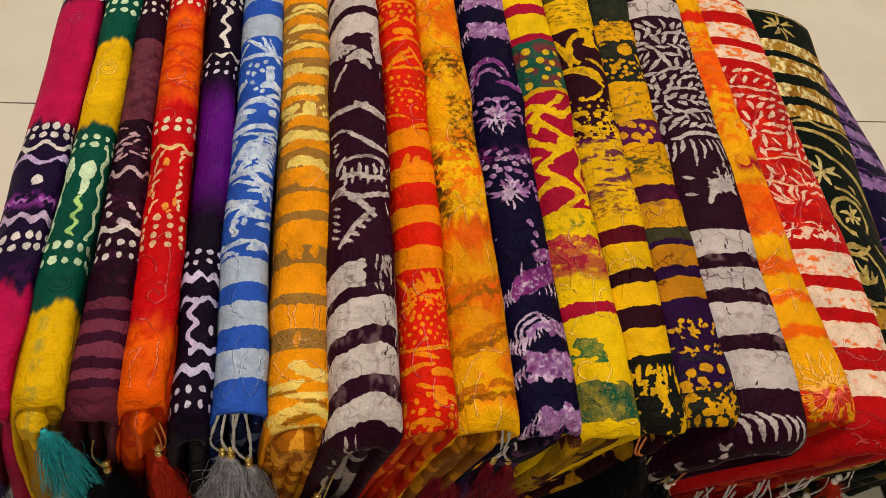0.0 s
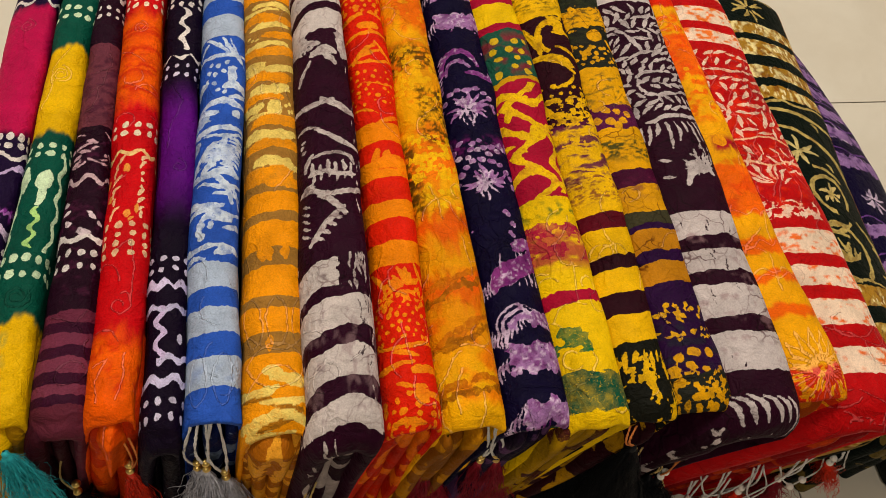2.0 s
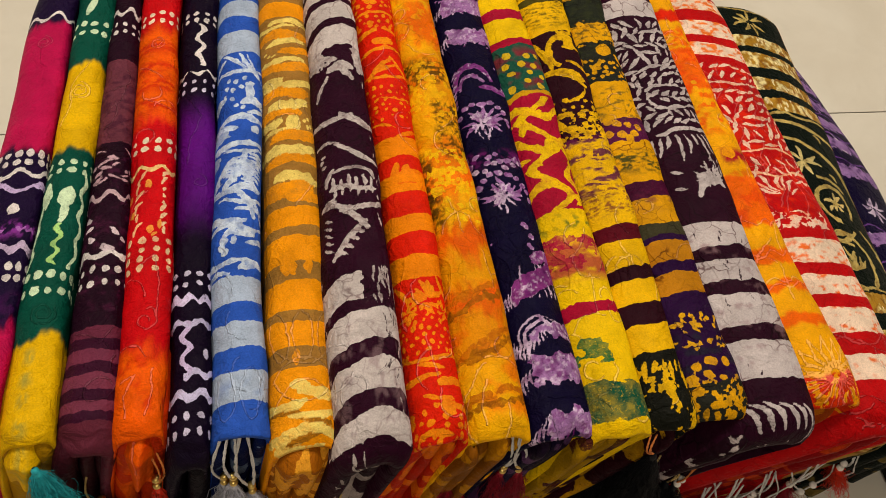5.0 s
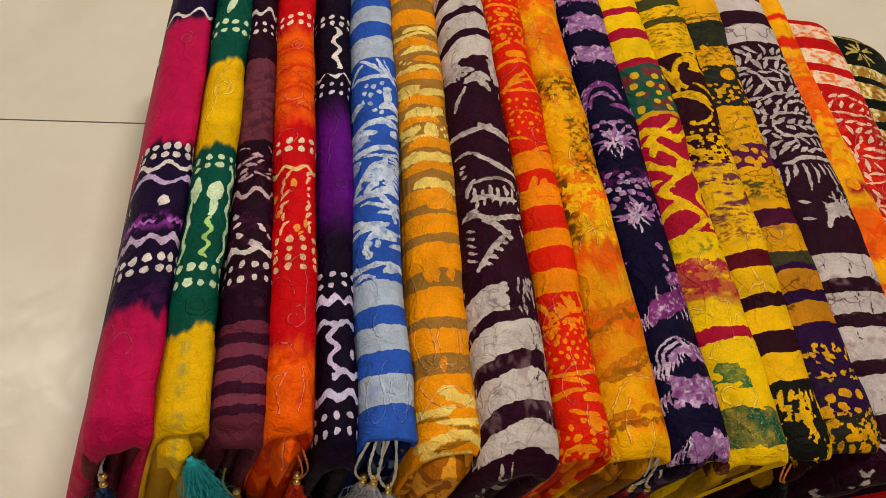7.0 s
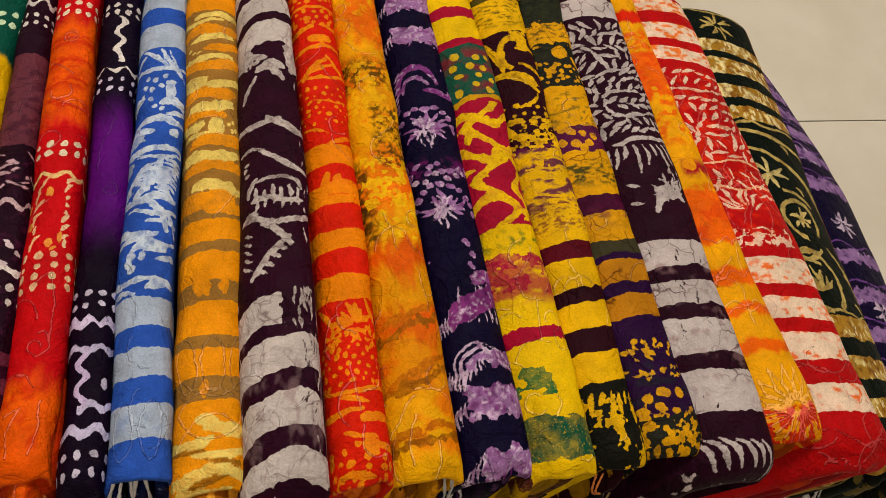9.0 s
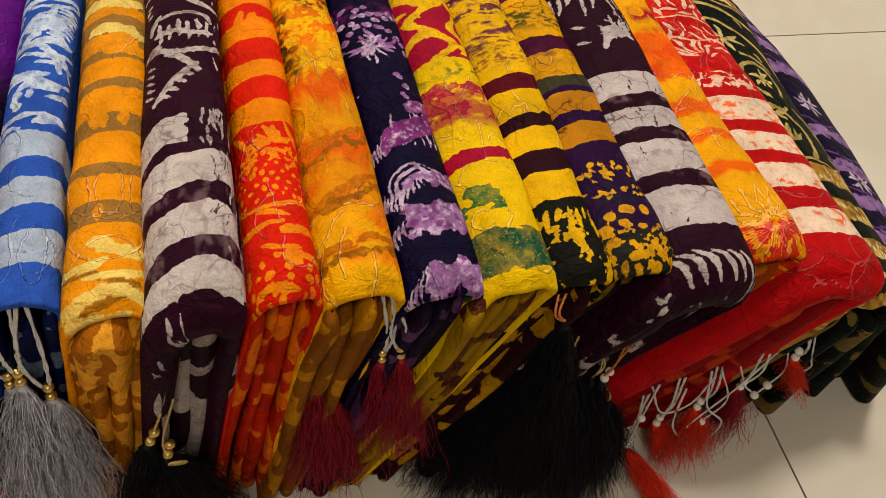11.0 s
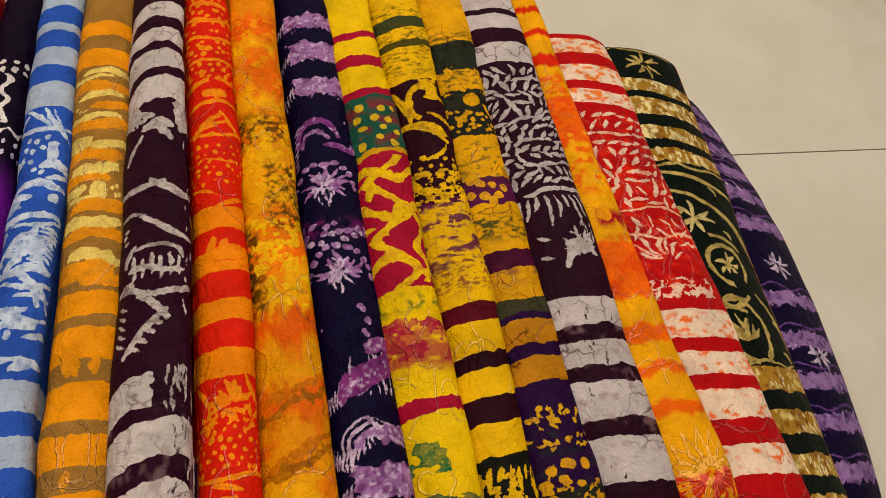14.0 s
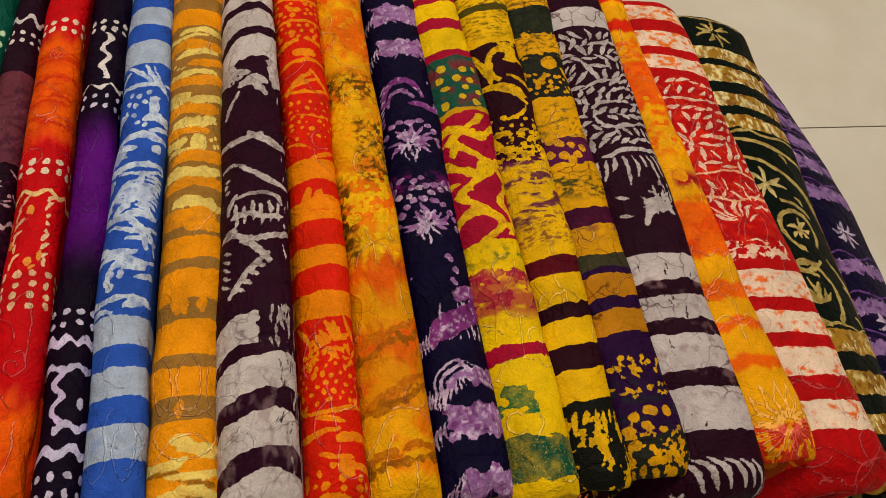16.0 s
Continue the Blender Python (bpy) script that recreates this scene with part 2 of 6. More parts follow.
    def dot(self, y, s, name, ry=0.32, rs=0.32):
        d = np.hypot((self.y - y) / ry, (self.s - s) / rs)
        self.wax((1 - d) * min(ry, rs), name)

    def dots(self, y, name, step=1.0, r=0.3, rows=2, gap=0.95, tilt=0.0):
        for k in range(rows):
            for j in range(-4, 14):
                s = (j + 0.5 * 0) * step + self.rng.uniform(-0.08, 0.08)
                if -3.5 < s < self.w + 3:
                    self.dot(y + k * gap + tilt * (s - self.w / 2) + self.rng.uniform(-0.07, 0.07), s, name, r * self.rng.uniform(0.85, 1.15), r * self.rng.uniform(0.85, 1.15))

    def stroke(self, y0, s0, y1, s1, wide, name, taper=0.6, curve=0.0):
        """A brush stroke, thick in the middle."""
        dy, ds = y1 - y0, s1 - s0
        q = max(dy * dy + ds * ds, 1e-6)
        t = np.clip(((self.y - y0) * dy + (self.s - s0) * ds) / q, 0, 1)
        off = curve * 4 * t * (1 - t)
        n = math.sqrt(q)
        d = np.hypot(self.y - y0 - t * dy - off * ds / n, self.s - s0 - t * ds + off * dy / n)
        self.wax(wide * (1 - taper * np.abs(2 * t - 1) ** 1.5) - d, name)

    def wave(self, y, name, amp=0.3, length=2.2, wide=0.22, phase=0.0, s0=-99, s1=99, broken=0.0):
        d = wide + 0.10 * self.noise(0.8, 60) - np.abs(self.y - y - amp * np.sin(self.s * 2 * math.pi / length + phase)) * 0.8
        d = d - broken * np.clip(self.noise(1.1, 61), 0, 1)
        d = np.where((self.s > s0) & (self.s < s1), d, -1)
        self.wax(d, name)

    def squiggle(self, y0, y1, s, name, amp=0.6, length=2.0, wide=0.22, phase=0.0):
        d = wide + 0.08 * self.noise(0.7, 62) - np.abs(self.s - s - amp * np.sin(self.y * 2 * math.pi / length + phase)) * 0.75
        self.wax(np.where((self.y > y0) & (self.y < y1), d, -1), name)

    def blotch(self, y0, y1, name, scale=1.2, level=0.15, stretch=1.0, k=0, rag=0.0, s0=-99, s1=99):
        """Irregular waxed patches."""
        d = (self.noise(scale, 80 + k, stretch) + rag * self.noise(scale * 0.35, 81 + k) - level) * scale * 0.8
        d = np.minimum(d, np.minimum(self.y - y0, y1 - self.y) + 0.3 * self.noise(0.9, 82 + k))
        d = np.minimum(d, np.minimum(self.s - s0, s1 - self.s))
        self.wax(d, name)

    def patches(self, y0, y1, count, name, ry=0.3, rs=1.0, s0=-1.5, s1=None):
        """Scattered lens-shaped patches that lie across the cloth."""
        for _ in range(count):
            k = self.rng.uniform(0.6, 1.4)
            y, s = self.rng.uniform(y0, y1), self.rng.uniform(s0, self.w + 1.0 if s1 is None else s1)
            d = np.hypot((self.y - y - 0.25 * np.sin(self.s * 1.7 + y * 3)) / (ry * k), (self.s - s) / (rs * self.rng.uniform(0.6, 1.4)))
            self.wax((1 - d + 0.35 * self.noise(0.7, 70)) * ry * 0.8, name)

    def patch(self, y0, y1, s0, s1, name, rag=0.18):
        """A waxed block with uneven sides."""
        n = rag * (self.noise(0.7, 71) + 0.6 * self.noise(0.25, 72))
        d = np.minimum(np.minimum(self.y - y0, y1 - self.y), np.minimum(self.s - s0, s1 - self.s)) + n
        self.wax(np.clip(d, -1, 0.6), name)


    def tint(self, y0, y1, name, scale=0.6, level=0.0, strength=0.7, k=0):
        """Dye that seeped into the waxed parts."""
        f = np.clip((self.noise(scale, 90 + k) - level) * 2.5, 0, 1) * strength * ((self.y > y0) & (self.y < y1))
        self.c[:, :3] = self.c[:, :3] * (1 - f[:, None]) + np.array(dye(name)) * f[:, None]

    def spots(self, y0, y1, name, step=1.2, r=0.36, jig=0.25):
        """Loose rows of round spots."""
        for j in range(int((y1 - y0) / (step * 0.85)) + 1):
            for k in range(-1, int(self.w / step) + 2):
                q = r * self.rng.uniform(0.6, 1.25)
                self.dot(y0 + j * step * 0.85 + self.rng.uniform(-jig, jig), (k + 0.5 * (j % 2)) * step + self.rng.uniform(-jig, jig), name, q, q * self.rng.uniform(0.8, 1.2))

    def burst(self, y, s, r0, r1, count, wide, name, a0=0.0, a1=6.283):
        for k in range(count):
            t = a0 + (a1 - a0) * (k + self.rng.uniform(-0.3, 0.3)) / count
            r, b = r1 * self.rng.uniform(0.6, 1.12), r0 * self.rng.uniform(0.7, 1.5)
            self.stroke(y + b * math.cos(t), s + b * math.sin(t), y + r * math.cos(t), s + r * math.sin(t), wide * self.rng.uniform(0.7, 1.2), name, 0.55, self.rng.uniform(-0.25, 0.25))


    def stitch(self, y, s, r, turns=1.6, a0=0.0):
        """A spiral of chain stitch."""
        n = int(18 * turns)
        pts = [(y + r * (1 - k / n * 0.75) * math.cos(a0 + k * 6.283 * turns / n), s + r * (1 - k / n * 0.75) * math.sin(a0 + k * 6.283 * turns / n)) for k in range(n + 1)]
        self.thread(pts)

    def thread(self, pts):
        for (ya, sa), (yb, sb) in zip(pts, pts[1:]):
            dy, ds = yb - ya, sb - sa
            t = np.clip(((self.y - ya) * dy + (self.s - sa) * ds) / max(dy * dy + ds * ds, 1e-6), 0, 1)
            self.fe = np.minimum(self.fe, np.hypot(self.y - ya - t * dy + 0.03 * self.fray, self.s - sa - t * ds))

    def vines(self, y0, y1, count):
        """Loose stitched tendrils all over."""
        for _ in range(count):
            y, s, t = self.rng.uniform(y0, y1), self.rng.uniform(-1, self.w + 0.5), self.rng.uniform(0, 6.28)
            pts, bend = [(y, s)], self.rng.uniform(-0.5, 0.5)
            for _ in range(9):
                t += bend + self.rng.uniform(-0.25, 0.25)
                y, s = y + 0.45 * math.cos(t), s + 0.45 * math.sin(t)
                pts.append((y, s))
            self.thread(pts)

    def swash(self, y, s0, s1, h, name, bend=0.3):
        """A horizontal brush mark, thick in the middle, with ragged ends."""
        mid, half = (s0 + s1) / 2, (s1 - s0) / 2
        u = (self.s - mid) / half
        yc = y + bend * (0.5 * np.sin(self.s * 1.1 + 2.3 * y) + 0.35 * self.noise(1.1, 63)) - 0.12 * bend * u * u
        d = h * (1 - 0.55 * np.abs(u) ** 3) + 0.22 * h * self.noise(0.5, 64) - np.abs(self.y - yc)
        self.wax(np.minimum(d, (half - np.abs(self.s - mid)) * 0.8 + 0.25 * self.noise(0.3, 65)), name)

    def arc(self, y, s, ry, rs, wide, name, a0=-3.15, a1=3.15):
        """A bent line along part of an oval; angles from straight up the cloth."""
        ang = np.arctan2((self.s - s) / rs, (self.y - y) / ry)
        d = wide + 0.3 * wide * self.noise(0.6, 66) - np.abs(np.hypot((self.y - y) / ry, (self.s - s) / rs) - 1) * min(ry, rs)
        self.wax(np.minimum(d, np.minimum(ang - a0, a1 - ang) * min(ry, rs)), name)

    def streaks(self, y0, y1, s0, s1, count, name, long=1.2, wide=0.1):
        """Thin dry-brush lines that run along the cloth."""
        for _ in range(count):
            y, s = self.rng.uniform(y0, y1), self.rng.uniform(s0, s1)
            h = long * self.rng.uniform(0.4, 1.1) / 2
            self.stroke(max(y0, y - h), s, min(y1, y + h), s + self.rng.uniform(-0.25, 0.25), wide * self.rng.uniform(0.6, 1.3), name, 0.6, self.rng.uniform(-0.1, 0.1))

    def leaf_field(self, y0, y1, feet, name, leaf=1.2, wide=0.19, step=0.85):
        """Slim leaves set close together that turn away from the feet of their branches."""
        y, row = y0, 0
        while y < y1:
            s = -2.0 + 0.5 * step * (row % 2)
            while s < self.w + 1.6:
                py, ps = y + self.rng.uniform(-0.18, 0.18), s + self.rng.uniform(-0.14, 0.14)
                fy, fs = min(feet, key=lambda q: (q[0] - py) ** 2 + (q[1] - ps) ** 2)
                t = math.atan2(ps - fs, py - fy + 0.3) + self.rng.uniform(-0.25, 0.25) + (0.45 if row % 2 else -0.3)
                h = leaf * self.rng.uniform(0.35, 0.58)
                self.stroke(py - h * math.cos(t), ps - h * math.sin(t), py + h * math.cos(t), ps + h * math.sin(t), wide * self.rng.uniform(0.8, 1.2), name, 0.7, self.rng.uniform(-0.15, 0.15))
                s += step
            y, row = y + step * 1.05, row + 1

    def loops(self, y, width, high, count):
        """Stitched loops side by side."""
        for k in range(count):
            c = width * (k + 0.5) / count
            self.thread([(y + high / 2 * math.cos(q * 0.524), c + width / count * 0.4 * math.sin(q * 0.524)) for q in range(13)])

    def put(self, me):
        for key, arr in (("dye_a", self.a), ("dye_b", self.b), ("dye_c", self.c)):
            me.attributes.new(key, "FLOAT_COLOR", "POINT").data.foreach_set("color", arr.astype(np.float32).ravel())
        f = np.stack([self.fa, self.fb, self.fe], 1).astype(np.float32)
        me.attributes.new("print_fields", "FLOAT_VECTOR", "POINT").data.foreach_set("vector", f.ravel())


# ---- folded cloths ----
def grid_mesh(name, co, material, parent, label=""):
    """A smooth sheet from rows of points, shape (rows, columns, 3)."""
    nr, nc = co.shape[:2]
    i = np.arange(nr * nc).reshape(nr, nc)
    quads = np.stack([i[:-1, :-1], i[:-1, 1:], i[1:, 1:], i[1:, :-1]], -1).reshape(-1, 4)
    me = bpy.data.meshes.new(name)
    me.vertices.add(nr * nc)
    me.vertices.foreach_set("co", co.astype(np.float32).ravel())
    me.loops.add(quads.size)
    me.loops.foreach_set("vertex_index", quads.ravel().astype(np.int32))
    me.polygons.add(len(quads))
    me.polygons.foreach_set("loop_start", np.arange(0, quads.size, 4, dtype=np.int32))
    me.polygons.foreach_set("use_smooth", np.ones(len(quads), dtype=bool))
    me.update(calc_edges=True)
    me.materials.append(material)
    ob = new(name, me)
    ob.parent = parent
    if label:
        ob["label"] = label
    return ob


def profile(bl, tl, tr, br, r, rr, deep_l, deep_r):
    """Points round the upright cross-section, from the lower left over the top to the lower right; with s (m) for each."""
    bl, tl, tr, br = (np.array(q) for q in (bl, tl, tr, br))
    up, lo, top = tl - bl, br - tr, tr - tl
    lu, ll, lt = np.linalg.norm(up), np.linalg.norm(lo), np.linalg.norm(top)
    up, lo, top = up / lu, lo / ll, top / lt
    r, rr = min(r, 0.52 * lt), min(rr, 0.52 * lt)
    pts, s, k = [], [], min(r, 0.012)
    dl = [lu] + [deep_l + (lu - deep_l) * q for q in (0.8, 0.6, 0.4, 0.2)] + list(np.linspace(deep_l, r, max(4, int(deep_l / 0.0017))))
    for d in dl:
        pts.append(tl - up * d + np.array([-0.004 * math.sin(math.pi * min(1, d / lu)), 0]))
        s.append(-k - (d - r))
    # one smooth arch from side to side
    p0, p3 = tl - up * r, tr + lo * rr
    p1, p2 = tl + up * (0.36 * r + 0.002), tr - lo * (0.36 * rr + 0.002)
    n = max(24, int((lt + r + rr) / 0.0013))
    for q in np.linspace(0, 1, n + 2)[1:-1]:
        pts.append((1 - q) ** 3 * p0 + 3 * q * (1 - q) ** 2 * p1 + 3 * q * q * (1 - q) * p2 + q ** 3 * p3)
        s.append(-k + (lt + 2 * k) * q)
    dr = list(np.linspace(rr, deep_r, max(4, int(deep_r / 0.0017)))) + [deep_r + (ll - deep_r) * q for q in (0.25, 0.5, 0.75, 1.0)]
    for d in dr:
        pts.append(tr + lo * d)
        s.append(lt + k + d - rr)
    return np.array(pts), np.array(s), lt


def folded_cloth(spec, paint, seed):
    """One folded cloth on edge: an outer wrap with a lipped open end, and inner folds."""
    (y0, y1), q0, q1 = spec["y"], spec["front"], spec.get("back", spec["front"])
    top = new("folded_dupatta")
    cx, cz = q0[1][0], 0.0
    top.matrix_world = pose(cx, y0, 0)
    tagged(top, spec["label"], "folded cloth", "row of folded dupattas")
    r, dl, dr = spec.get("r", 0.026), spec.get("deep_l", 0.05), spec.get("deep_r", 0.035)
    rr = spec.get("crisp", 0.016 if seed < 7 else 0.013 if seed < 11 else 0.008)
    pf, s, lt = profile(*q0, r, rr, dl, dr)
    pb = profile(*q1, r, rr, dl, dr)[0]
    if len(pb) != len(pf):
        grid = np.linspace(0, 1, len(pf))
        pb = np.stack([np.interp(grid, np.linspace(0, 1, len(pb)), pb[:, k]) for k in (0, 1)], 1)
    ys = np.concatenate([np.linspace(y0, y0 + 0.02, 16), np.arange(y0 + 0.0214, y1, 0.0015), [y1]])
    yy, ss = np.meshgrid(ys, s, indexing="ij")
    f = ((yy - y0) / (y1 - y0))[..., None]
    xz = pf[None] * (1 - f) + pb[None] * f
    x, z = xz[..., 0].copy(), xz[..., 1].copy()
    x += spec.get("bow", 0.0) * 4 * f[..., 0] * (1 - f[..., 0])
    high = np.clip(z / max(z.max(), 0.01), 0, 1)
    # slack: wandering edges, dents and creases along the cloth
    x += high * (0.0028 * value_noise(yy / 0.11, ss * 0 + seed, seed) + 0.0016 * value_noise(yy / 0.035, ss / 0.05, seed + 5))
    z += high ** 3 * (0.0026 * value_noise(yy / 0.09, ss / 0.06, seed + 9) + 0.0011 * value_noise(yy / 0.022, ss / 0.018, seed + 11))
    # the mouth sags and rounds over
    for edge, sign in ((y0, 1), (y1, -1)):
        d = np.clip(1 - (yy - edge) * sign / 0.018, 0, 1)
        z -= high ** 4 * spec.get("nose", 0.011) * d ** 2
    yw = yy - (1 - high) * spec.get("flare", 0.03) * np.clip(1 - (yy - y0) / 0.1, 0, 1) + 0.0025 * value_noise(ss / 0.02, ss * 0, seed + 3) * np.clip(1 - (yy - y0) / 0.05, 0, 1)
    co = np.stack([x, yw, z], -1)
    xm = 0.5 * (co[0, :, 0].min() + co[0, :, 0].max())
    # lip and inside of both ends
    def inner(row, depth, shrink, drop):
        c = row.copy()
        lean = np.interp(c[:, 2], [0, q0[1][1]], [(q0[0][0] + q0[3][0]) / 2, (q0[1][0] + q0[2][0]) / 2])
        c[:, 0] = lean + (c[:, 0] - lean) * shrink
        c[:, 2] -= drop * np.clip(c[:, 2] / q0[1][1], 0, 1) ** 4
        c[:, 1] += depth
        return c
    if spec.get("cap"):
        deep = spec["cap"]
        ends = ((0.05, 0.25, 1.15), (0.012, 0.30, 1.05), (-0.004, 0.45, 0.85), (-0.010, 0.62, 0.6), (-0.010, 0.78, 0.36), (-0.006, 0.90, 0.16), (-0.002, 0.97, 0.04))
        lips = [inner(co[0], d, k, g * deep) for d, k, g in ends]
        over = [deep * e[2] for e in ends]
    else:
        lips = [inner(co[0], d, k, g) for d, k, g in ((0.055, 0.74, 0.010), (0.03, 0.76, 0.008), (0.004, 0.80, 0.006), (-0.0015, 0.88, 0.004), (-0.001, 0.96, 0.0012))]
        over = [0.0] * 5
    co = np.concatenate([np.stack(lips), co, inner(co[-1], 0.001, 0.9, 0.004)[None], inner(co[-1], -0.02, 0.3, 0.02)[None]])
    ya = np.concatenate([ys[0] - np.array(over), ys, np.repeat(ys[-1:], 2)])
    pr = Print(np.repeat(ya, len(s)) * 100, np.tile(s, len(ya)) * 100, lt * 100, seed)
    paint(pr)
    wrap = grid_mesh("wrap", co - np.array([cx, y0, 0]), CLOTH, top)
    pr.put(wrap.data)
    # a tongue of the inner layers that hangs out of the mouth
    if spec.get("tongue"):
        long, narrow = spec["tongue"]
        ztop, half = (q0[1][1] + q0[2][1]) / 2 - 0.020, 0.5 * lt * narrow
        xt, xb = (q0[1][0] + q0[2][0]) / 2, (q0[0][0] + q0[3][0]) / 2
        rows = []
        for v in np.linspace(0, 1, 46):
            out = 0.03 - 0.048 * min(1.0, v / 0.35) - 0.006 * v
            fall = 0.004 * math.sin(min(1.0, v / 0.3) * 3.0) - long * max(0.0, (v - 0.28) / 0.72) ** 1.15
            row = []
            for u in np.linspace(-1, 1, 40):
                arch = 0.016 * (1 - u * u) * (1 - 0.4 * v)
                ripple = 0.0030 * math.sin(5.2 * u + 2 * v + seed) * (0.3 + v)
                z = ztop - 0.012 + arch + fall - 0.004 * abs(u) * v
                xc = xt + (xb - xt) * (1 - z / q0[1][1]) * 0.9
                row.append((xc + half * u * (1 - 0.12 * v), y0 + out + ripple + 0.014 * u * u, z))
            rows.append(row)
        co = np.array(rows)
        tongue = grid_mesh("tongue", co - np.array([cx, y0, 0]), CLOTH, top)
        pr = Print(np.repeat(np.linspace(y0 + 0.05, y0 - 0.01, 46), 40) * 100, np.tile(np.linspace(-half, half, 40) + half, 46) * 100, lt * 100, seed + 80)
        spec["dim_inside"](pr) if narrow > 0.7 and long > 0.04 else paint(pr)
        pr.put(tongue.data)
    # inner folds, in dimmed dyes that carry the shade of the open end
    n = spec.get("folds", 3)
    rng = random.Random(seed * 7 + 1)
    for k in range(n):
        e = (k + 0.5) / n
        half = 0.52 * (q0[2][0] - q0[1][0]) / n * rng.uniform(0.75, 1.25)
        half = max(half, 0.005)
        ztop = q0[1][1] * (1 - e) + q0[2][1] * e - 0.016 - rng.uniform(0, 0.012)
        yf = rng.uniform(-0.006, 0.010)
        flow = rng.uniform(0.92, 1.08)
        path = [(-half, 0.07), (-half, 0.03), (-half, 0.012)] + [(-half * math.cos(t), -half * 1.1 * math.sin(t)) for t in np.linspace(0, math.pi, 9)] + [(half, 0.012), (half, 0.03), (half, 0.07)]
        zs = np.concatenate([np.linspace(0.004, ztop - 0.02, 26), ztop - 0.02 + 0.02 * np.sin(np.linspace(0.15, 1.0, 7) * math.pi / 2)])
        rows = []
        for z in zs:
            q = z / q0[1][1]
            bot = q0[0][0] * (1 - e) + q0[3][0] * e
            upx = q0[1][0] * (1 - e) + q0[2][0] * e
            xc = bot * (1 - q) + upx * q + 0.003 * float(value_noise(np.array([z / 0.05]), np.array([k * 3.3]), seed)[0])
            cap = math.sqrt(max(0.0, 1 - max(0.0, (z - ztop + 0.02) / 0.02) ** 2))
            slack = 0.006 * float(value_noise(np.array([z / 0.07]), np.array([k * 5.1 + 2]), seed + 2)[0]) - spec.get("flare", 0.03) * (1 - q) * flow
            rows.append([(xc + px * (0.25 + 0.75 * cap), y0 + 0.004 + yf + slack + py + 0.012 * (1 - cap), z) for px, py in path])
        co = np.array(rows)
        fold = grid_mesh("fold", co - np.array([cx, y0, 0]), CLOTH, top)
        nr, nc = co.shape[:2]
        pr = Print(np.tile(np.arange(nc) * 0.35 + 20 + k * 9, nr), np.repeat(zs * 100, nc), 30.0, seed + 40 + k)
        spec["dim_inside"](pr)
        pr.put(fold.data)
    return top


# Wrap dyes dimmed, with blotchy brown: shade in the open ends put into colour.
def dim_inside(base, motif=None, level=0.25, scale=1.2, crack=0.0):
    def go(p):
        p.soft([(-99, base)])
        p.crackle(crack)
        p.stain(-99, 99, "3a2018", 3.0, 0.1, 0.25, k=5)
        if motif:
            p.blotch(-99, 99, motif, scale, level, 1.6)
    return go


WHITE, LILAC = "d8d0cc", "b892b8"


def print_pink(p):
    p.soft([(-99, "b81c5c"), (31, "2c1640"), (49.6, "b81c5c"), (66.5, "2c1640")], 1.4, 1.0)
    p.stain(30, 34, "5a1c60", 0.8, -0.2, 0.5)
    p.stain(39, 41.5, "a04ca8", 0.5, -0.1, 0.9)
    p.dots(35, WHITE, 1.25, 0.42, 2, 1.2, 0.04)
    p.wave(38.3, "c8b4cc", 0.35, 2.4, 0.36, 1.0, broken=0.2)
    p.wave(40.2, "b078b8", 0.15, 0.9, 0.14, 0.4, broken=0.4)
    p.dot(42.5, p.w * 0.55, WHITE, 0.62, 0.55)
    p.dot(42.7, -1.6, WHITE, 0.5, 0.3)
    p.wave(45.0, "c8b4d4", 0.5, 4.6, 0.30, 0.3, broken=0.2)
    p.wave(46.7, WHITE, 0.45, 3.2, 0.22, 2.0)
    p.dots(48.0, WHITE, 1.25, 0.42, 2, 1.15)
    p.wave(68, WHITE, 0.5, 3, 0.2)
    p.stitch(64, p.w * 0.5, 0.9)
    p.vines(20, 30, 2)


def print_yellow_green(p):
    p.soft([(-99, "d8b208"), (28.8, "0e5c4e"), (48.6, "d8b208"), (60.3, "0e5c4e")], 0.8, 0.7)
    for y in (21.0, 23.2, 25.0, 27.0):
        p.stain(y - 0.9, y + 0.9, "1c8460", 0.4, -0.5, 0.8, s0=p.w * 0.2, s1=p.w * 0.55, k=int(y))
    p.dots(33.3, "cfe6c0", 1.25, 0.42, 2, 1.5)
    p.squiggle(35.6, 40.0, p.w * 0.55, "b8d890", 0.25, 1.6, 0.16)
    p.squiggle(35.6, 44.0, -0.2, "cfe6c0", 0.2, 3.0, 0.2)
    p.squiggle(35.6, 46.0, p.w + 0.1, "cfe6c0", 0.25, 2.6, 0.18)
    p.stroke(40.4, p.w * 0.55, 42.6, p.w * 0.62, 0.45, "cfe6c0", 0.4)
    p.dot(43.0, p.w * 0.6, "cfe6c0", 1.1, 0.85)
    p.stroke(42.2, p.w * 0.1, 44.6, p.w * 0.1, 0.5, "cfe6c0", 0.4)
    p.dots(46.0, "cfe6c0", 1.3, 0.36, 2, 1.05)
    p.dots(64.7, "cfe6c0", 1.2, 0.38, 2, 1.4)
    p.stroke(67.5, p.w * 0.3, 70, p.w * 0.5, 0.5, "cfe6c0")
    p.stitch(56.2, p.w * 0.45, 1.2, 2.2)
    p.stitch(31, p.w * 0.55, 1.2, 2.0, 1.0)
    p.thread([(52, 0.3), (54, 1.2), (57, 0.8), (60, 2.4)])


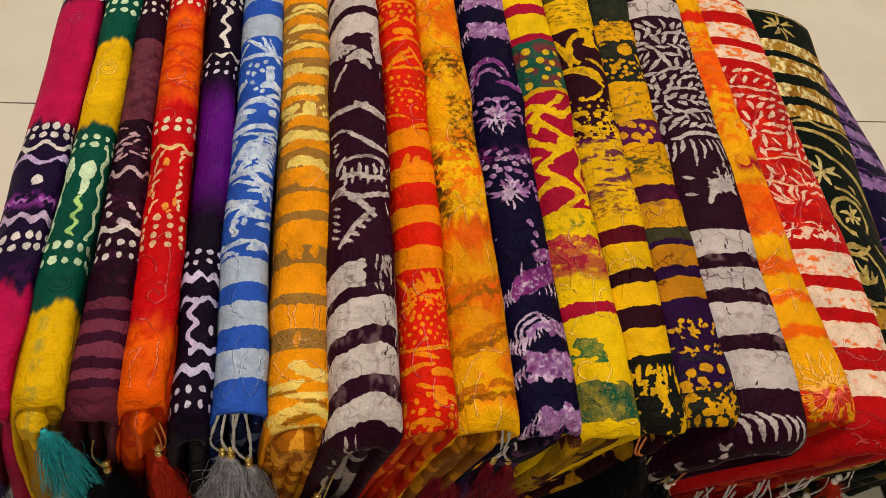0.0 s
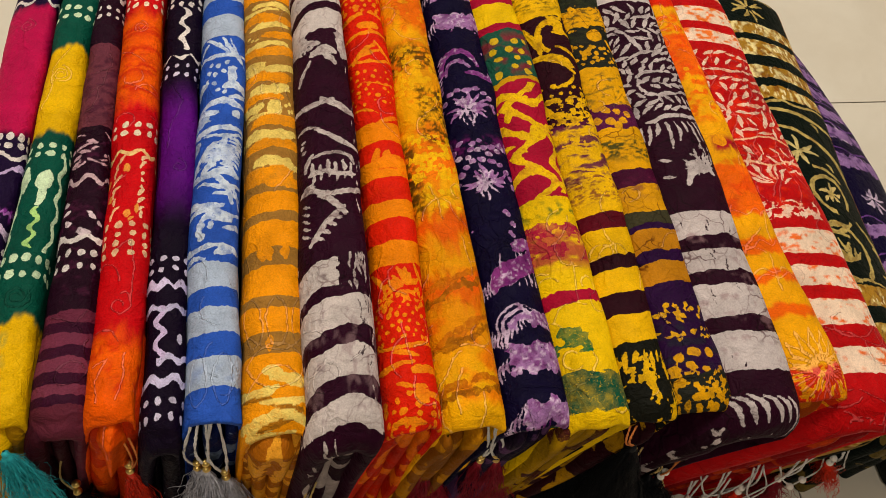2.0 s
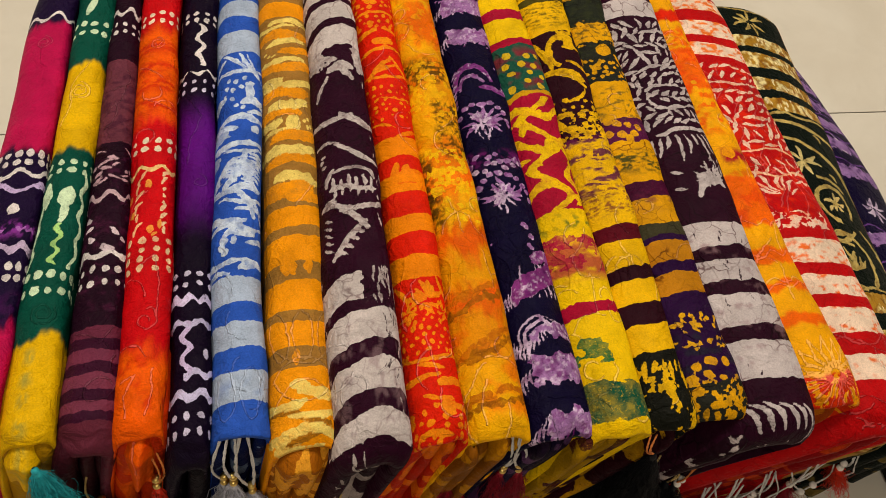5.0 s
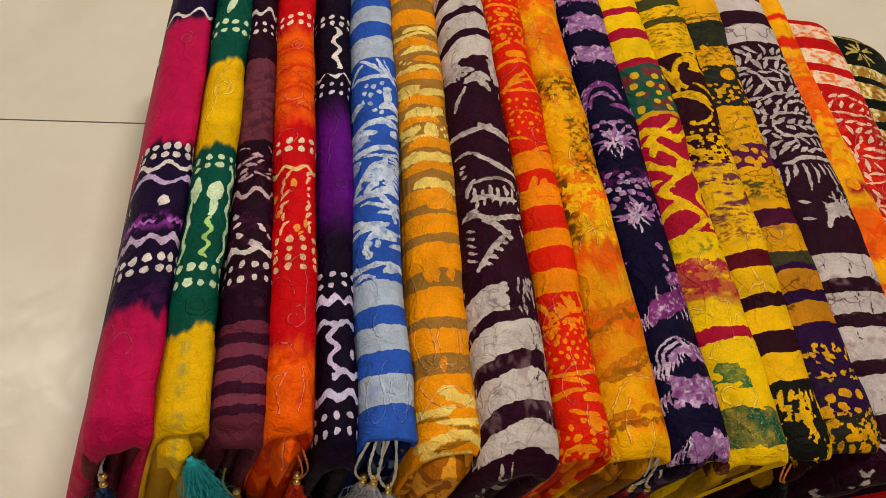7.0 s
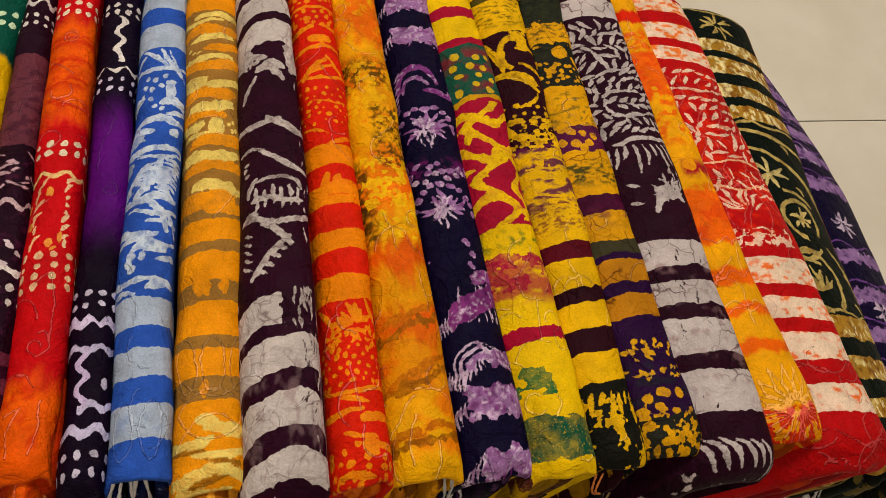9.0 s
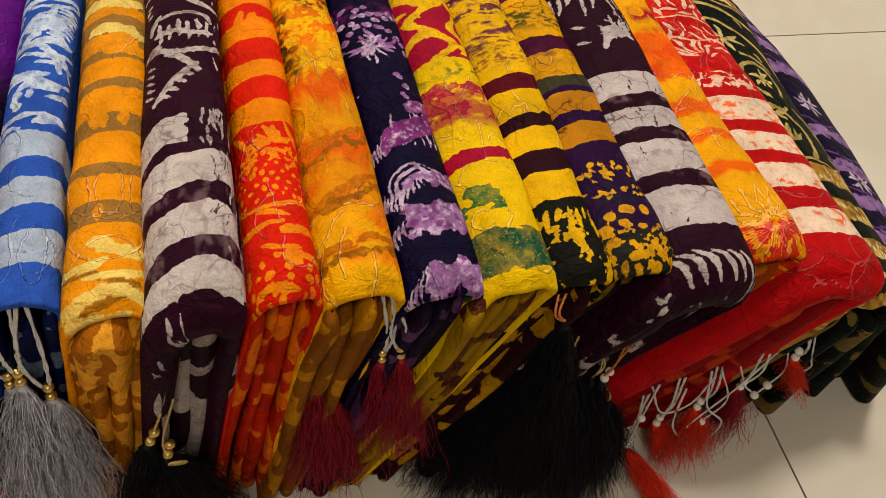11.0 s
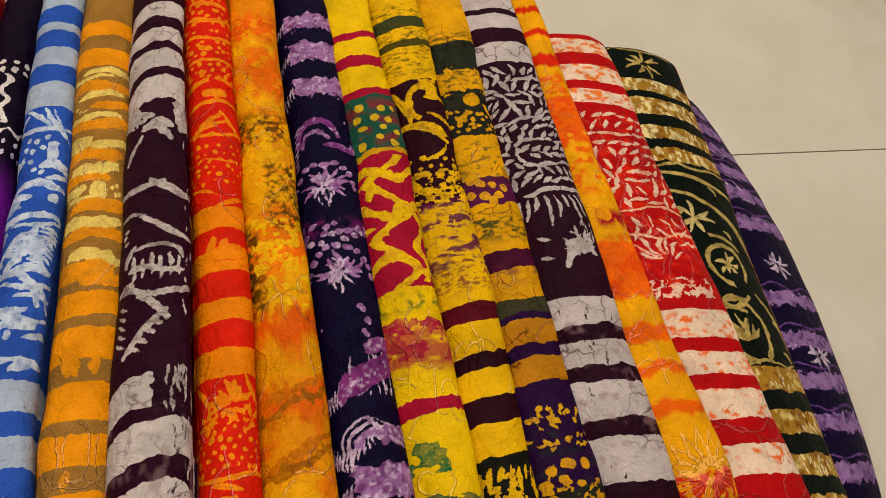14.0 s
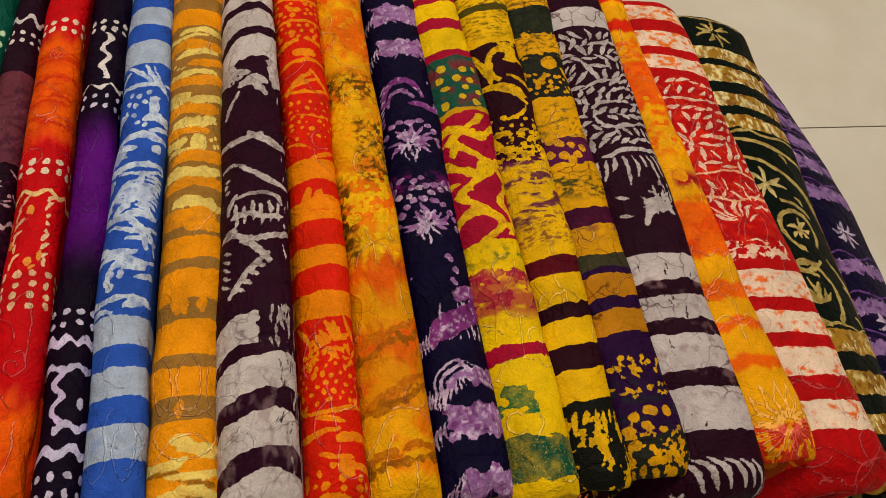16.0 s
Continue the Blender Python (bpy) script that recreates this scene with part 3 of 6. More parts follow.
def print_plum_mauve(p):
    p.bands([(-99, "703848"), (21.2, "4a1c38"), (22.0, "804458"), (22.9, "4a1c38"), (23.9, "804458"), (25.2, "4a1c38"), (26.2, "7c4056"),
             (27.4, "4a1c38"), (28.4, "74394e"), (29.5, "34122a"), (49.7, "74424f"), (60.6, "34122a")], 0.18)
    p.stain(50, 60, "4a1c38", 1.0, 0.0, 0.6, 0.5)
    p.dots(33.7, WHITE, 1.3, 0.34, 2, 1.4)
    p.wave(36.7, WHITE, 0.3, 2.6, 0.26, 0.7, broken=0.2)
    p.patches(45, 49.4, 8, "c8a8b0", 0.16, 0.7)
    p.stain(30, 49, "5c2848", 0.8, 0.1, 0.6, 0.6, 3)
    p.patches(37.4, 41, 9, "d4c4c8", 0.3, 0.5)
    p.wave(43.2, "c8b0b4", 0.45, 2.6, 0.3, 1.6, broken=0.3)
    p.patches(44.5, 49, 9, "c8a8b0", 0.2, 0.5)
    p.dots(64.8, WHITE, 1.2, 0.3, 2, 1.2)
    p.wave(68, WHITE, 0.5, 2.4, 0.24)
    p.vines(20, 58, 20)
    p.thread([(52, 0.5), (54, 1.4), (55, 2.8), (57, 3.2)])


def print_red_orange(p):
    p.soft([(-99, "e06a04"), (26.8, "c41420"), (51.9, "e06a04"), (64.9, "c41420")], 2.6, 1.0)
    p.stain(21, 27, "c42c10", 1.0, 0.05, 0.7)
    for y in (53.8, 56.6, 59.0, 62.0):
        p.stain(y - 1.5, y + 1.5, "c43010", 0.9, -0.3, 0.8, 0.4, k=int(y))
    p.dots(34.6, "f0c4a0", 1.35, 0.33, 4, 1.0)
    for k in range(9):
        y = 38.2 + 0.8 * k
        p.stroke(y, p.w * (0.12 + 0.08 * math.sin(k)), y + p.rng.uniform(0.3, 0.9), p.w * (0.22 + 0.1 * math.sin(k * 1.7)), 0.2, "f0b890", 0.5, 0.1)
        p.stroke(y + 0.2, p.w * (0.78 + 0.06 * math.cos(k * 1.3)), y + p.rng.uniform(0.5, 1.0), p.w * (0.84 + 0.06 * math.sin(k)), 0.22, "f0c4a0", 0.5, 0.1)
    p.patches(38, 45.5, 7, "f0a050", 0.36, 0.34)
    p.wave(45.8, "f0c890", 0.3, 2.4, 0.2)
    p.dots(48.1, "f4d4bc", 1.25, 0.36, 2, 1.1)
    p.dots(66.0, "f4d4bc", 1.2, 0.34, 2, 1.2)
    p.thread([(21, 1.0), (23, 0.8), (24.5, 1.6), (24, 0.4)])
    p.stitch(29.5, p.w * 0.5, 1.2, 1.3)
    p.thread([(30, 3.0), (33, 3.2), (36, 2.6), (35, 1.5)])
    p.stitch(62.5, p.w * 0.5, 0.9, 1.8)
    p.vines(22, 60, 10)


def print_night_purple(p):
    p.soft([(-99, "22102c"), (40.7, "6a1882"), (53.9, "22102c")], 6.0, 0.5)
    p.dots(19.6, "c8c0d0", 1.3, 0.32, 2, 1.3)
    p.wave(22.6, "c8c0d8", 0.3, 2.2, 0.28, 0.6)
    p.wave(24.5, "c8c0d8", 0.25, 2.0, 0.25, 2.0, s0=0.6)
    p.squiggle(24.5, 29.6, p.w * 0.3, "c8b8d4", 0.35, 2.2, 0.25)
    p.wave(29.3, "c8c0d8", 0.25, 2.2, 0.25, 0.9)
    p.dot(26.4, p.w * 0.95, "c8c0d0", 0.5, 0.3)
    p.wave(31.6, "d0c4dc", 0.25, 1.5, 0.35, 1.2, broken=0.3)
    p.dots(33.1, "d0c8d8", 1.2, 0.32, 2, 1.1)
    p.dots(56.6, "d0c8d8", 1.2, 0.28, 2, 1.3)
    p.wave(59.2, WHITE, 0.3, 2.0, 0.22, broken=0.3)
    p.squiggle(60, 66.5, p.w * 0.55, WHITE, 0.35, 2.6, 0.24)
    p.dots(67, WHITE, 1.2, 0.3, 2)
    p.stitch(44.5, p.w * 0.55, 0.9, 1.1)
    p.thread([(47, 0.4), (50, 0.8), (53, 2.0), (56, 0.6)])


def print_blue(p):
    g, b = "aab4c4", "3c64b2"
    p.bands([(-99, b), (21.3, g), (24.0, b), (26.1, g), (28.5, b), (30.4, g), (33.0, b), (61.0, g), (64.2, b), (66.5, g), (69.0, b), (71.2, g), (72.4, b), (75, g)], 0.14)
    w = "c6ced8"
    p.stain(21.5, 23.5, "6486c0", 1.0, 0, 0.5)
    # crossing sweeps under the upper grey band
    p.stroke(60.8, 0.6, 58.2, 2.9, 0.26, w, 0.4, 0.2)
    p.stroke(60.6, 2.4, 57.2, 4.7, 0.28, w, 0.5, -0.3)
    p.stroke(60.4, 3.2, 56.6, 5.2, 0.16, w, 0.5, -0.2)
    p.stroke(58.4, -1.2, 60.0, 0.8, 0.28, w, 0.5, 0.2)
    p.swash(58.2, -1.0, 5.4, 0.24, w, 0.25)
    for y, s in ((57.0, 1.2), (56.7, 2.0), (57.1, 2.8), (55.9, 0.9), (55.6, 1.6), (55.9, 2.4), (54.9, 0.7), (54.5, 1.5), (53.4, 1.8), (53.0, 2.6)):
        p.dot(y, s, w, 0.3, 0.27)
    p.patch(54.4, 56.4, 3.0, 4.0, w, 0.3)
    p.swash(53.8, 2.4, 5.6, 0.55, w, 0.6)
    p.swash(52.6, 3.0, 5.6, 0.3, w, 0.5)
    for y, s0, s1, h in ((54.6, -2, 0.6, 0.5), (51.6, -2, 5.6, 0.45), (50.6, -2, 2.2, 0.45), (49.4, -2, 1.4, 0.8), (48.1, -1.6, 5.6, 0.34), (47.4, 1.0, 5.6, 0.18), (46.6, -2, 0.4, 0.8)):
        p.swash(y, s0, s1, h, w if h < 0.6 else g, 0.4)
    p.dot(50.2, 4.2, w, 0.5, 0.55)
    # leafy sweep
    for k in range(9):
        p.stroke(47.0 - 0.45 * k, 3.6 - 0.12 * k, 46.5 - 0.5 * k, 5.4 - 0.1 * k, 0.2, w, 0.6, 0.2)
        p.stroke(46.6 - 0.35 * k, 2.8 - 0.2 * k, 45.2 - 0.4 * k, 1.0 - 0.35 * k, 0.17, w, 0.6, -0.3)
    p.stroke(47.2, 3.2, 43.0, 1.0, 0.5, w, 0.5, 0.3)
    p.patch(44.2, 46.0, 2.4, 3.9, w, 0.4)
    p.dot(44.0, 0.8, b, 0.4, 0.6)
    for y, s in ((44.3, 1.3), (43.7, 2.0), (43.9, 3.2), (43.2, 3.8)):
        p.dot(y, s, w, 0.3, 0.34)
    for y, s0, s1, h in ((42.7, -2, 5.4, 0.42), (41.4, 0.4, 5.6, 0.24), (40.3, 2.2, 5.8, 0.22), (39.2, -2, 3.4, 0.4), (38.3, -1.5, 5.6, 0.3), (37.6, 1.2, 4.4, 0.5), (36.6, 3.4, 5.6, 0.3),
                         (34.6, -2, 4.2, 0.3), (34.1, 2.6, 5.6, 0.45), (33.3, -2, 2.0, 0.3)):
        p.swash(y, s0, s1, h, w, 0.45)
    p.stroke(42.8, 1.6, 39.4, 4.2, 0.36, w, 0.4, 0.5)
    p.stroke(41.8, 3.4, 39.0, 5.4, 0.2, w, 0.4, 0.3)
    for y, s in ((36.9, 1.2), (36.2, 1.0), (35.7, 1.3), (36.8, 2.2)):
        p.dot(y, s, w, 0.42, 0.38)
    p.tint(33, 62, "8094b8", 0.5, 0.05, 0.6)
    p.loops(22.0, 4.4, 4.4, 2)
    p.vines(19, 34, 5)


def print_tan_orange(p):
    t, o, c = "a27c40", "e89a10", "e8c878"
    p.bands([(-99, o), (23.7, t), (25.6, o), (28.0, t), (29.1, o), (32.2, t), (34.0, o), (36.9, t), (38.0, o), (40.2, t), (65.7, o), (68.1, t), (70.1, o), (72.2, t)], 0.14)
    # layered horizontal brush marks
    rows = ((64.9, c, 1.6, 6, 0.3), (64.2, c, -1, 3.4, 0.2), (62.9, o, 0, 6, 0.5), (61.9, c, 1.2, 4.6, 0.35), (60.6, o, 2.6, 6, 0.4), (59.1, c, -1, 4.6, 0.24), (58.2, o, -1, 6, 0.5), (58.3, c, 0.4, 5.0, 0.16),
            (56.2, c, -1, 1.8, 0.5), (55.7, c, 2.6, 6, 0.4), (54.6, o, -0.4, 4.8, 0.55), (52.9, c, 1.0, 4.6, 0.55), (51.9, o, -1, 3.6, 0.4), (50.9, c, -1, 1.6, 0.4))
    for y, n, s0, s1, h in rows:
        p.swash(y, s0 - 0.6, s1 + 0.4, h * 1.35, n, 0.35)
    rows = ((49.6, c, -0.6, 3.4, 0.2), (48.9, o, 0.8, 6, 0.55), (47.0, c, -1, 4.8, 0.55), (45.8, o, 0, 6, 0.5), (43.6, c, 1.2, 4.4, 0.45), (43.2, c, 3.6, 6, 0.3), (42.2, o, -1, 4.6, 0.7), (41.2, o, 2.4, 6, 0.4))
    for y, n, s0, s1, h in rows:
        p.swash(y, s0 - 0.6, s1 + 0.4, h * 1.35, n, 0.35)
    for k in range(8):
        p.dot(60.6 - 0.4 * k + p.rng.uniform(-0.2, 0.2), 0.5 + 0.5 * (k % 3), c, 0.22, 0.24)
    p.dot(50.4, 3.0, c, 1.2, 0.8)
    for y, s in ((50.6, 4.3), (49.9, 4.6), (50.9, 4.8), (50.0, 5.1)):
        p.dot(y, s, c, 0.26, 0.22)
    p.patches(41, 65, 14, t, 0.22, 0.9)
    for s in (1.5, 2.1, 3.6):
        p.stroke(34.2, s, 32.9, s + 0.1, 0.5, o, 0.5)
    p.stroke(24.0, 2.2, 25.2, 2.3, 0.4, o, 0.5)
    for y, s0, s1, h in ((22.2, 1.8, 3.4, 0.5), (21.5, 2.4, 6, 0.6), (20.6, -1, 3.0, 0.5), (19.6, 1.4, 6, 0.35), (18.2, -1, 6, 0.5), (17.2, 0, 4, 0.3)):
        p.swash(y, s0, s1, h, c, 0.45)
    for y, s0, s1, h in ((20.0, -0.6, 2.4, 0.3), (19.0, 2.4, 5.4, 0.3), (17.8, 1.0, 4.0, 0.25)):
        p.swash(y, s0, s1, h, "9c7024", 0.4)
    for s in (0.15, 0.55, 0.98):
        p.thread([(26.6 + 2.3 * math.cos(q * 0.5), p.w * s + 0.9 * math.sin(q * 0.5)) for q in range(13)])
    for y, k in ((24.6, -0.05), (20.6, 0.07), (22.6, -0.07), (24.0, 0.05)):
        p.thread([(y + k * (q - 6) ** 2, q * 0.5) for q in range(13)])
    p.vines(36, 64, 8)
    p.crackle(0.2)



def print_wine_white(p):
    wn, w = "3c0e2c", "c0b6b2"
    p.bands([(-99, wn), (16.6, w), (18.9, wn), (20.7, w), (23.3, wn), (25.0, w), (27.8, wn), (29.0, w), (31.6, wn), (59.6, w), (62.5, wn), (63.7, w), (66.0, wn), (67.2, w), (69.2, wn), (70.9, w), (73, wn)], 0.3, 0.75, -0.7)
    side = (p.s < -2.6 + 0.5 * p.noise(0.8, 12)) | (p.y < 16.3) | ((p.y > 28.2) & (p.y < 32.4) & (p.s > p.w * 0.50 + 0.3 * p.noise(0.9, 13)))
    p.fa = np.where(side, -np.abs(p.fa), p.fa)
    p.a[side, :3] = dye(wn)
    p.crackle(0.7)
    p.stain(16, 31, "8c7478", 0.6, 0.25, 0.5, 2.0)
    # streaks that run down the left and right folds
    p.streaks(15.4, 33, -2.6, -0.5, 46, w, 1.3, 0.10)
    p.streaks(10, 24, -6.6, -3.4, 26, w, 1.6, 0.16)
    p.streaks(16.8, 32, p.w - 0.7, p.w + 1.0, 34, w, 1.2, 0.09)
    p.streaks(28.4, 32.2, p.w * 0.66, p.w * 0.92, 16, w, 1.4, 0.14)
    p.streaks(25.0, 27.4, p.w * 0.66, p.w * 0.96, 9, wn, 1.2, 0.08)
    p.streaks(20.8, 23.2, p.w * 0.66, p.w * 0.98, 9, wn, 1.0, 0.08)
    p.streaks(33, 62, p.w - 0.5, p.w + 1.0, 16, w, 1.2, 0.10)
    p.streaks(33, 62, -2.2, -0.8, 16, w, 1.0, 0.10)
    p.streaks(11.5, 15.8, 0.2, 2.4, 9, w, 1.8, 0.2)
    # the crossed strokes
    p.stroke(38.4, p.w * 0.30, 36.2, p.w * 0.66, 0.36, w, 0.4, 0.3)
    p.stroke(37.0, p.w * 0.66, 33.2, p.w * 0.18, 0.30, w, 0.4, -0.2)
    for k in range(5):
        p.stroke(36.6 - 0.7 * k, p.w * (0.62 - 0.09 * k), 36.3 - 0.7 * k, p.w * (0.70 - 0.09 * k), 0.22, w, 0.5)
        p.stroke(37.8 - 0.8 * k, 0.1, 37.3 - 0.8 * k, 1.0, 0.17, w, 0.6)
    p.swash(39.0, -0.4, 3.0, 0.3, w, 0.5)
    p.swash(38.7, 2.6, p.w + 0.6, 0.32, w, 0.5)
    p.dot(39.6, 0.9, w, 0.35, 0.6)
    # the toothed emblem
    p.swash(43.0, 1.2, 4.6, 0.20, w, 0.3)
    p.stroke(43.2, 1.4, 41.4, 0.6, 0.26, w, 0.4, -0.2)
    p.stroke(43.0, 4.4, 42.0, 5.4, 0.24, w, 0.4, 0.2)
    p.swash(40.9, 0.8, p.w - 0.7, 0.30, w, 0.4)
    for k in range(6):
        p.stroke(41.0, 1.3 + 0.75 * k, 42.2 - 0.3 * (k % 2), 1.3 + 0.72 * k, 0.20, w, 0.4)
        p.stroke(40.8, 1.5 + 0.75 * k, 39.9 + 0.2 * (k % 3), 1.4 + 0.76 * k, 0.16, w, 0.5)
    # sweeping arcs
    p.stroke(46.6, -0.4, 46.3, 2.2, 0.20, w, 0.4, 0.2)
    p.stroke(46.4, 1.8, 43.6, p.w + 0.2, 0.34, w, 0.5, -0.3)
    p.stroke(49.2, -0.6, 49.8, p.w * 0.6, 0.34, w, 0.4, -0.2)
    p.stroke(49.9, p.w * 0.45, 48.2, p.w + 0.4, 0.44, w, 0.4, -0.3)
    for y, s in ((45.2, 0.4), (44.6, 0.2), (43.9, 0.5)):
        p.dot(y, s, w, 0.2, 0.3)
    # the torn flower under the upper bands
    p.stroke(55.2, 1.8, 52.2, 0.4, 0.26, w, 0.5)
    p.swash(56.3, 1.8, 4.6, 0.5, w, 0.7)
    p.stroke(56.0, 3.2, 54.8, 4.4, 0.4, w, 0.4)
    p.patch(56.6, 59.8, -0.8, 1.7, w, 0.6)
    p.patch(55.6, 60.0, p.w - 1.4, p.w + 0.6, w, 0.5)
    p.swash(57.6, 0.4, 3.0, 0.35, w, 0.6)
    p.tint(16, 76, "84686c", 0.45, 0.15, 0.5)
    p.vines(16.4, 32, 12)
    p.vines(31, 58, 8)


def print_orange_red(p):
    r, o, l = "ce300e", "e88c0c", "ea921a"
    p.bands([(-99, r), (31.0, o), (33.4, r), (35.8, o), (37.9, r), (40.6, o), (42.6, r), (44.8, o), (47.2, r)], 0.1)
    p.burst(28.8, p.w * 0.5, 0.3, 1.9, 9, 0.30, l, -1.9, 1.9)
    p.burst(28.4, p.w * 0.5, 0.2, 1.5, 7, 0.22, l, 1.7, 4.6)
    p.stroke(30.6, -0.8, 28.4, 0.4, 0.26, l, 0.5, 0.2)
    p.stroke(31.0, p.w * 0.8, 28.6, p.w + 0.8, 0.26, l, 0.5, -0.2)
    for side in (0.08, 0.92):
        p.burst(27.6, p.w * side, 0.2, 1.1, 7, 0.22, l)
    p.spots(23.8, 27.0, l, 0.85, 0.24, 0.2)
    for y, s0, s1, h in ((23.2, -1, p.w + 1, 0.2), (22.5, 0.5, 3, 0.22), (21.4, -1, 2.6, 0.26), (20.8, 2.2, p.w + 1, 0.42), (19.6, 0.8, 3.4, 0.2), (18.7, 2.0, p.w + 1, 0.32), (16.8, 0.4, 2.8, 0.26)):
        p.swash(y, s0, s1, h, l, 0.4)
    p.spots(16.2, 19.0, l, 1.0, 0.26, 0.3)
    p.dot(18.6, p.w * 0.6, l, 0.7, 0.6)
    p.stroke(42.4, 1.0, 43.9, 1.5, 0.42, o, 0.5)
    p.stroke(42.4, 2.2, 43.6, 2.5, 0.5, o, 0.5)
    p.swash(42.6, 0.6, p.w + 0.4, 0.4, o, 0.5)
    p.swash(41.7, 1.0, p.w, 0.08, "d86010", 0.3)
    p.stroke(47.2, 1.8, 48.3, p.w + 0.4, 0.3, o)
    p.stroke(49.4, -0.2, 48.4, p.w * 0.5, 0.16, l, 0.5, 0.2)
    p.spots(50.0, 54.6, l, 0.95, 0.22, 0.2)
    p.swash(52.6, 0.6, p.w, 0.10, l, 0.4)
    p.stroke(55.4, 0.2, 58.2, p.w * 0.66, 0.28, l, 0.4, 0.2)
    p.stroke(58.4, p.w * 0.62, 55.6, p.w + 0.3, 0.22, l, 0.4, -0.2)
    p.swash(55.6, -0.6, p.w + 0.5, 0.22, l, 0.4)
    p.stroke(56.2, 1.0, 57.2, p.w * 0.7, 0.3, l)
    for y, s0, s1, h in ((59.6, -1, p.w + 1, 0.24), (61.0, 1.2, 3.6, 0.6), (62.4, -1, 2, 0.35), (62.8, 2.4, p.w + 1, 0.3), (65.4, -1, p.w + 1, 0.2), (68.8, -1, p.w + 1, 0.26), (71.6, -1, p.w + 1, 0.3), (74, 0, p.w, 0.3)):
        p.swash(y, s0, s1, h, l, 0.4)
    p.spots(63.2, 65.2, l, 1.0, 0.28, 0.25)
    p.spots(66.4, 68.0, l, 0.9, 0.3, 0.25)
    p.spots(70, 76, l, 1.1, 0.26, 0.3)
    p.stain(37.5, 42.5, "e04a0a", 1.0, 0.2, 0.4)
    p.vines(17, 31, 8)
    p.vines(48, 60, 4)



def print_mustard(p):
    p.soft([(-99, "dcaa0a"), (20, "dca40a"), (23, "d09008"), (27.4, "cc6c06"), (30, "d89c08"), (33.5, "d06806"), (36.5, "dca60c"), (40, "dc820a"), (44.5, "dca60c"), (52, "d89a0a"), (56, "dca40c"), (61, "dc780c"), (66, "dcac0c"), (69, "d86a0a"), (72, "dc900c")], 2.2, 1.8)
    p.stain(17, 70, "d86408", 2.4, 0.15, 0.6, 0.7, 1)
    p.stain(34, 72, "d87408", 2.0, 0.0, 0.6, 0.8, 13, s0=2.4, s1=9)
    # smoky olive streaks, fine and ragged
    for k, (y0, y1, s0, s1) in enumerate(((36, 46, -3, 1.6), (44, 53, 2.0, 9), (54, 59, -1, 9), (38, 43, -3, 1.0), (48, 52, 3.4, 9))):
        p.stain(y0, y1, "544008", 0.5, -0.05, 0.9, 0.7, 60 + k, s0=s0, s1=s1)
        p.stain(y0, y1, "7c5c0c", 0.28, 0.05, 0.8, 1.4, 70 + k, s0=s0, s1=s1)
    for k, (y, slope) in enumerate(((29.6, 0.45), (28.4, 0.35), (24.4, 0.5), (23.6, 0.4), (19.6, 0.15), (18.9, 0.1))):
        d = 0.34 - np.abs(p.y - y - slope * (p.s - p.w / 2) - 0.5 * p.noise(1.4, 20 + k)) + 0.55 * p.noise(0.5, 30 + k) * (0.5 + p.noise(1.6, 34 + k))
        p.wax(np.clip(d * 0.6, -1, 0.3), "94600a" if k % 2 else "b8700a")
    p.blotch(37, 46, "e6b814", 0.9, 0.1, 0.8, 1, 0.7, s0=0.6)
    p.blotch(50, 58, "e4b010", 0.9, 0.15, 1.0, 2, 0.7)
    p.blotch(62, 72, "dc980c", 0.9, 0.2, 0.8, 3, 0.7)
    for k in range(26):
        p.dot(p.rng.uniform(39, 43.5) if k % 2 else p.rng.uniform(54, 57), p.rng.uniform(1.2, p.w), "e6ac1c", 0.26, 0.24)
    p.tint(16, 70, "c8880a", 0.4, 0.1, 0.5)
    p.vines(17, 66, 30)
    p.crackle(0.45)


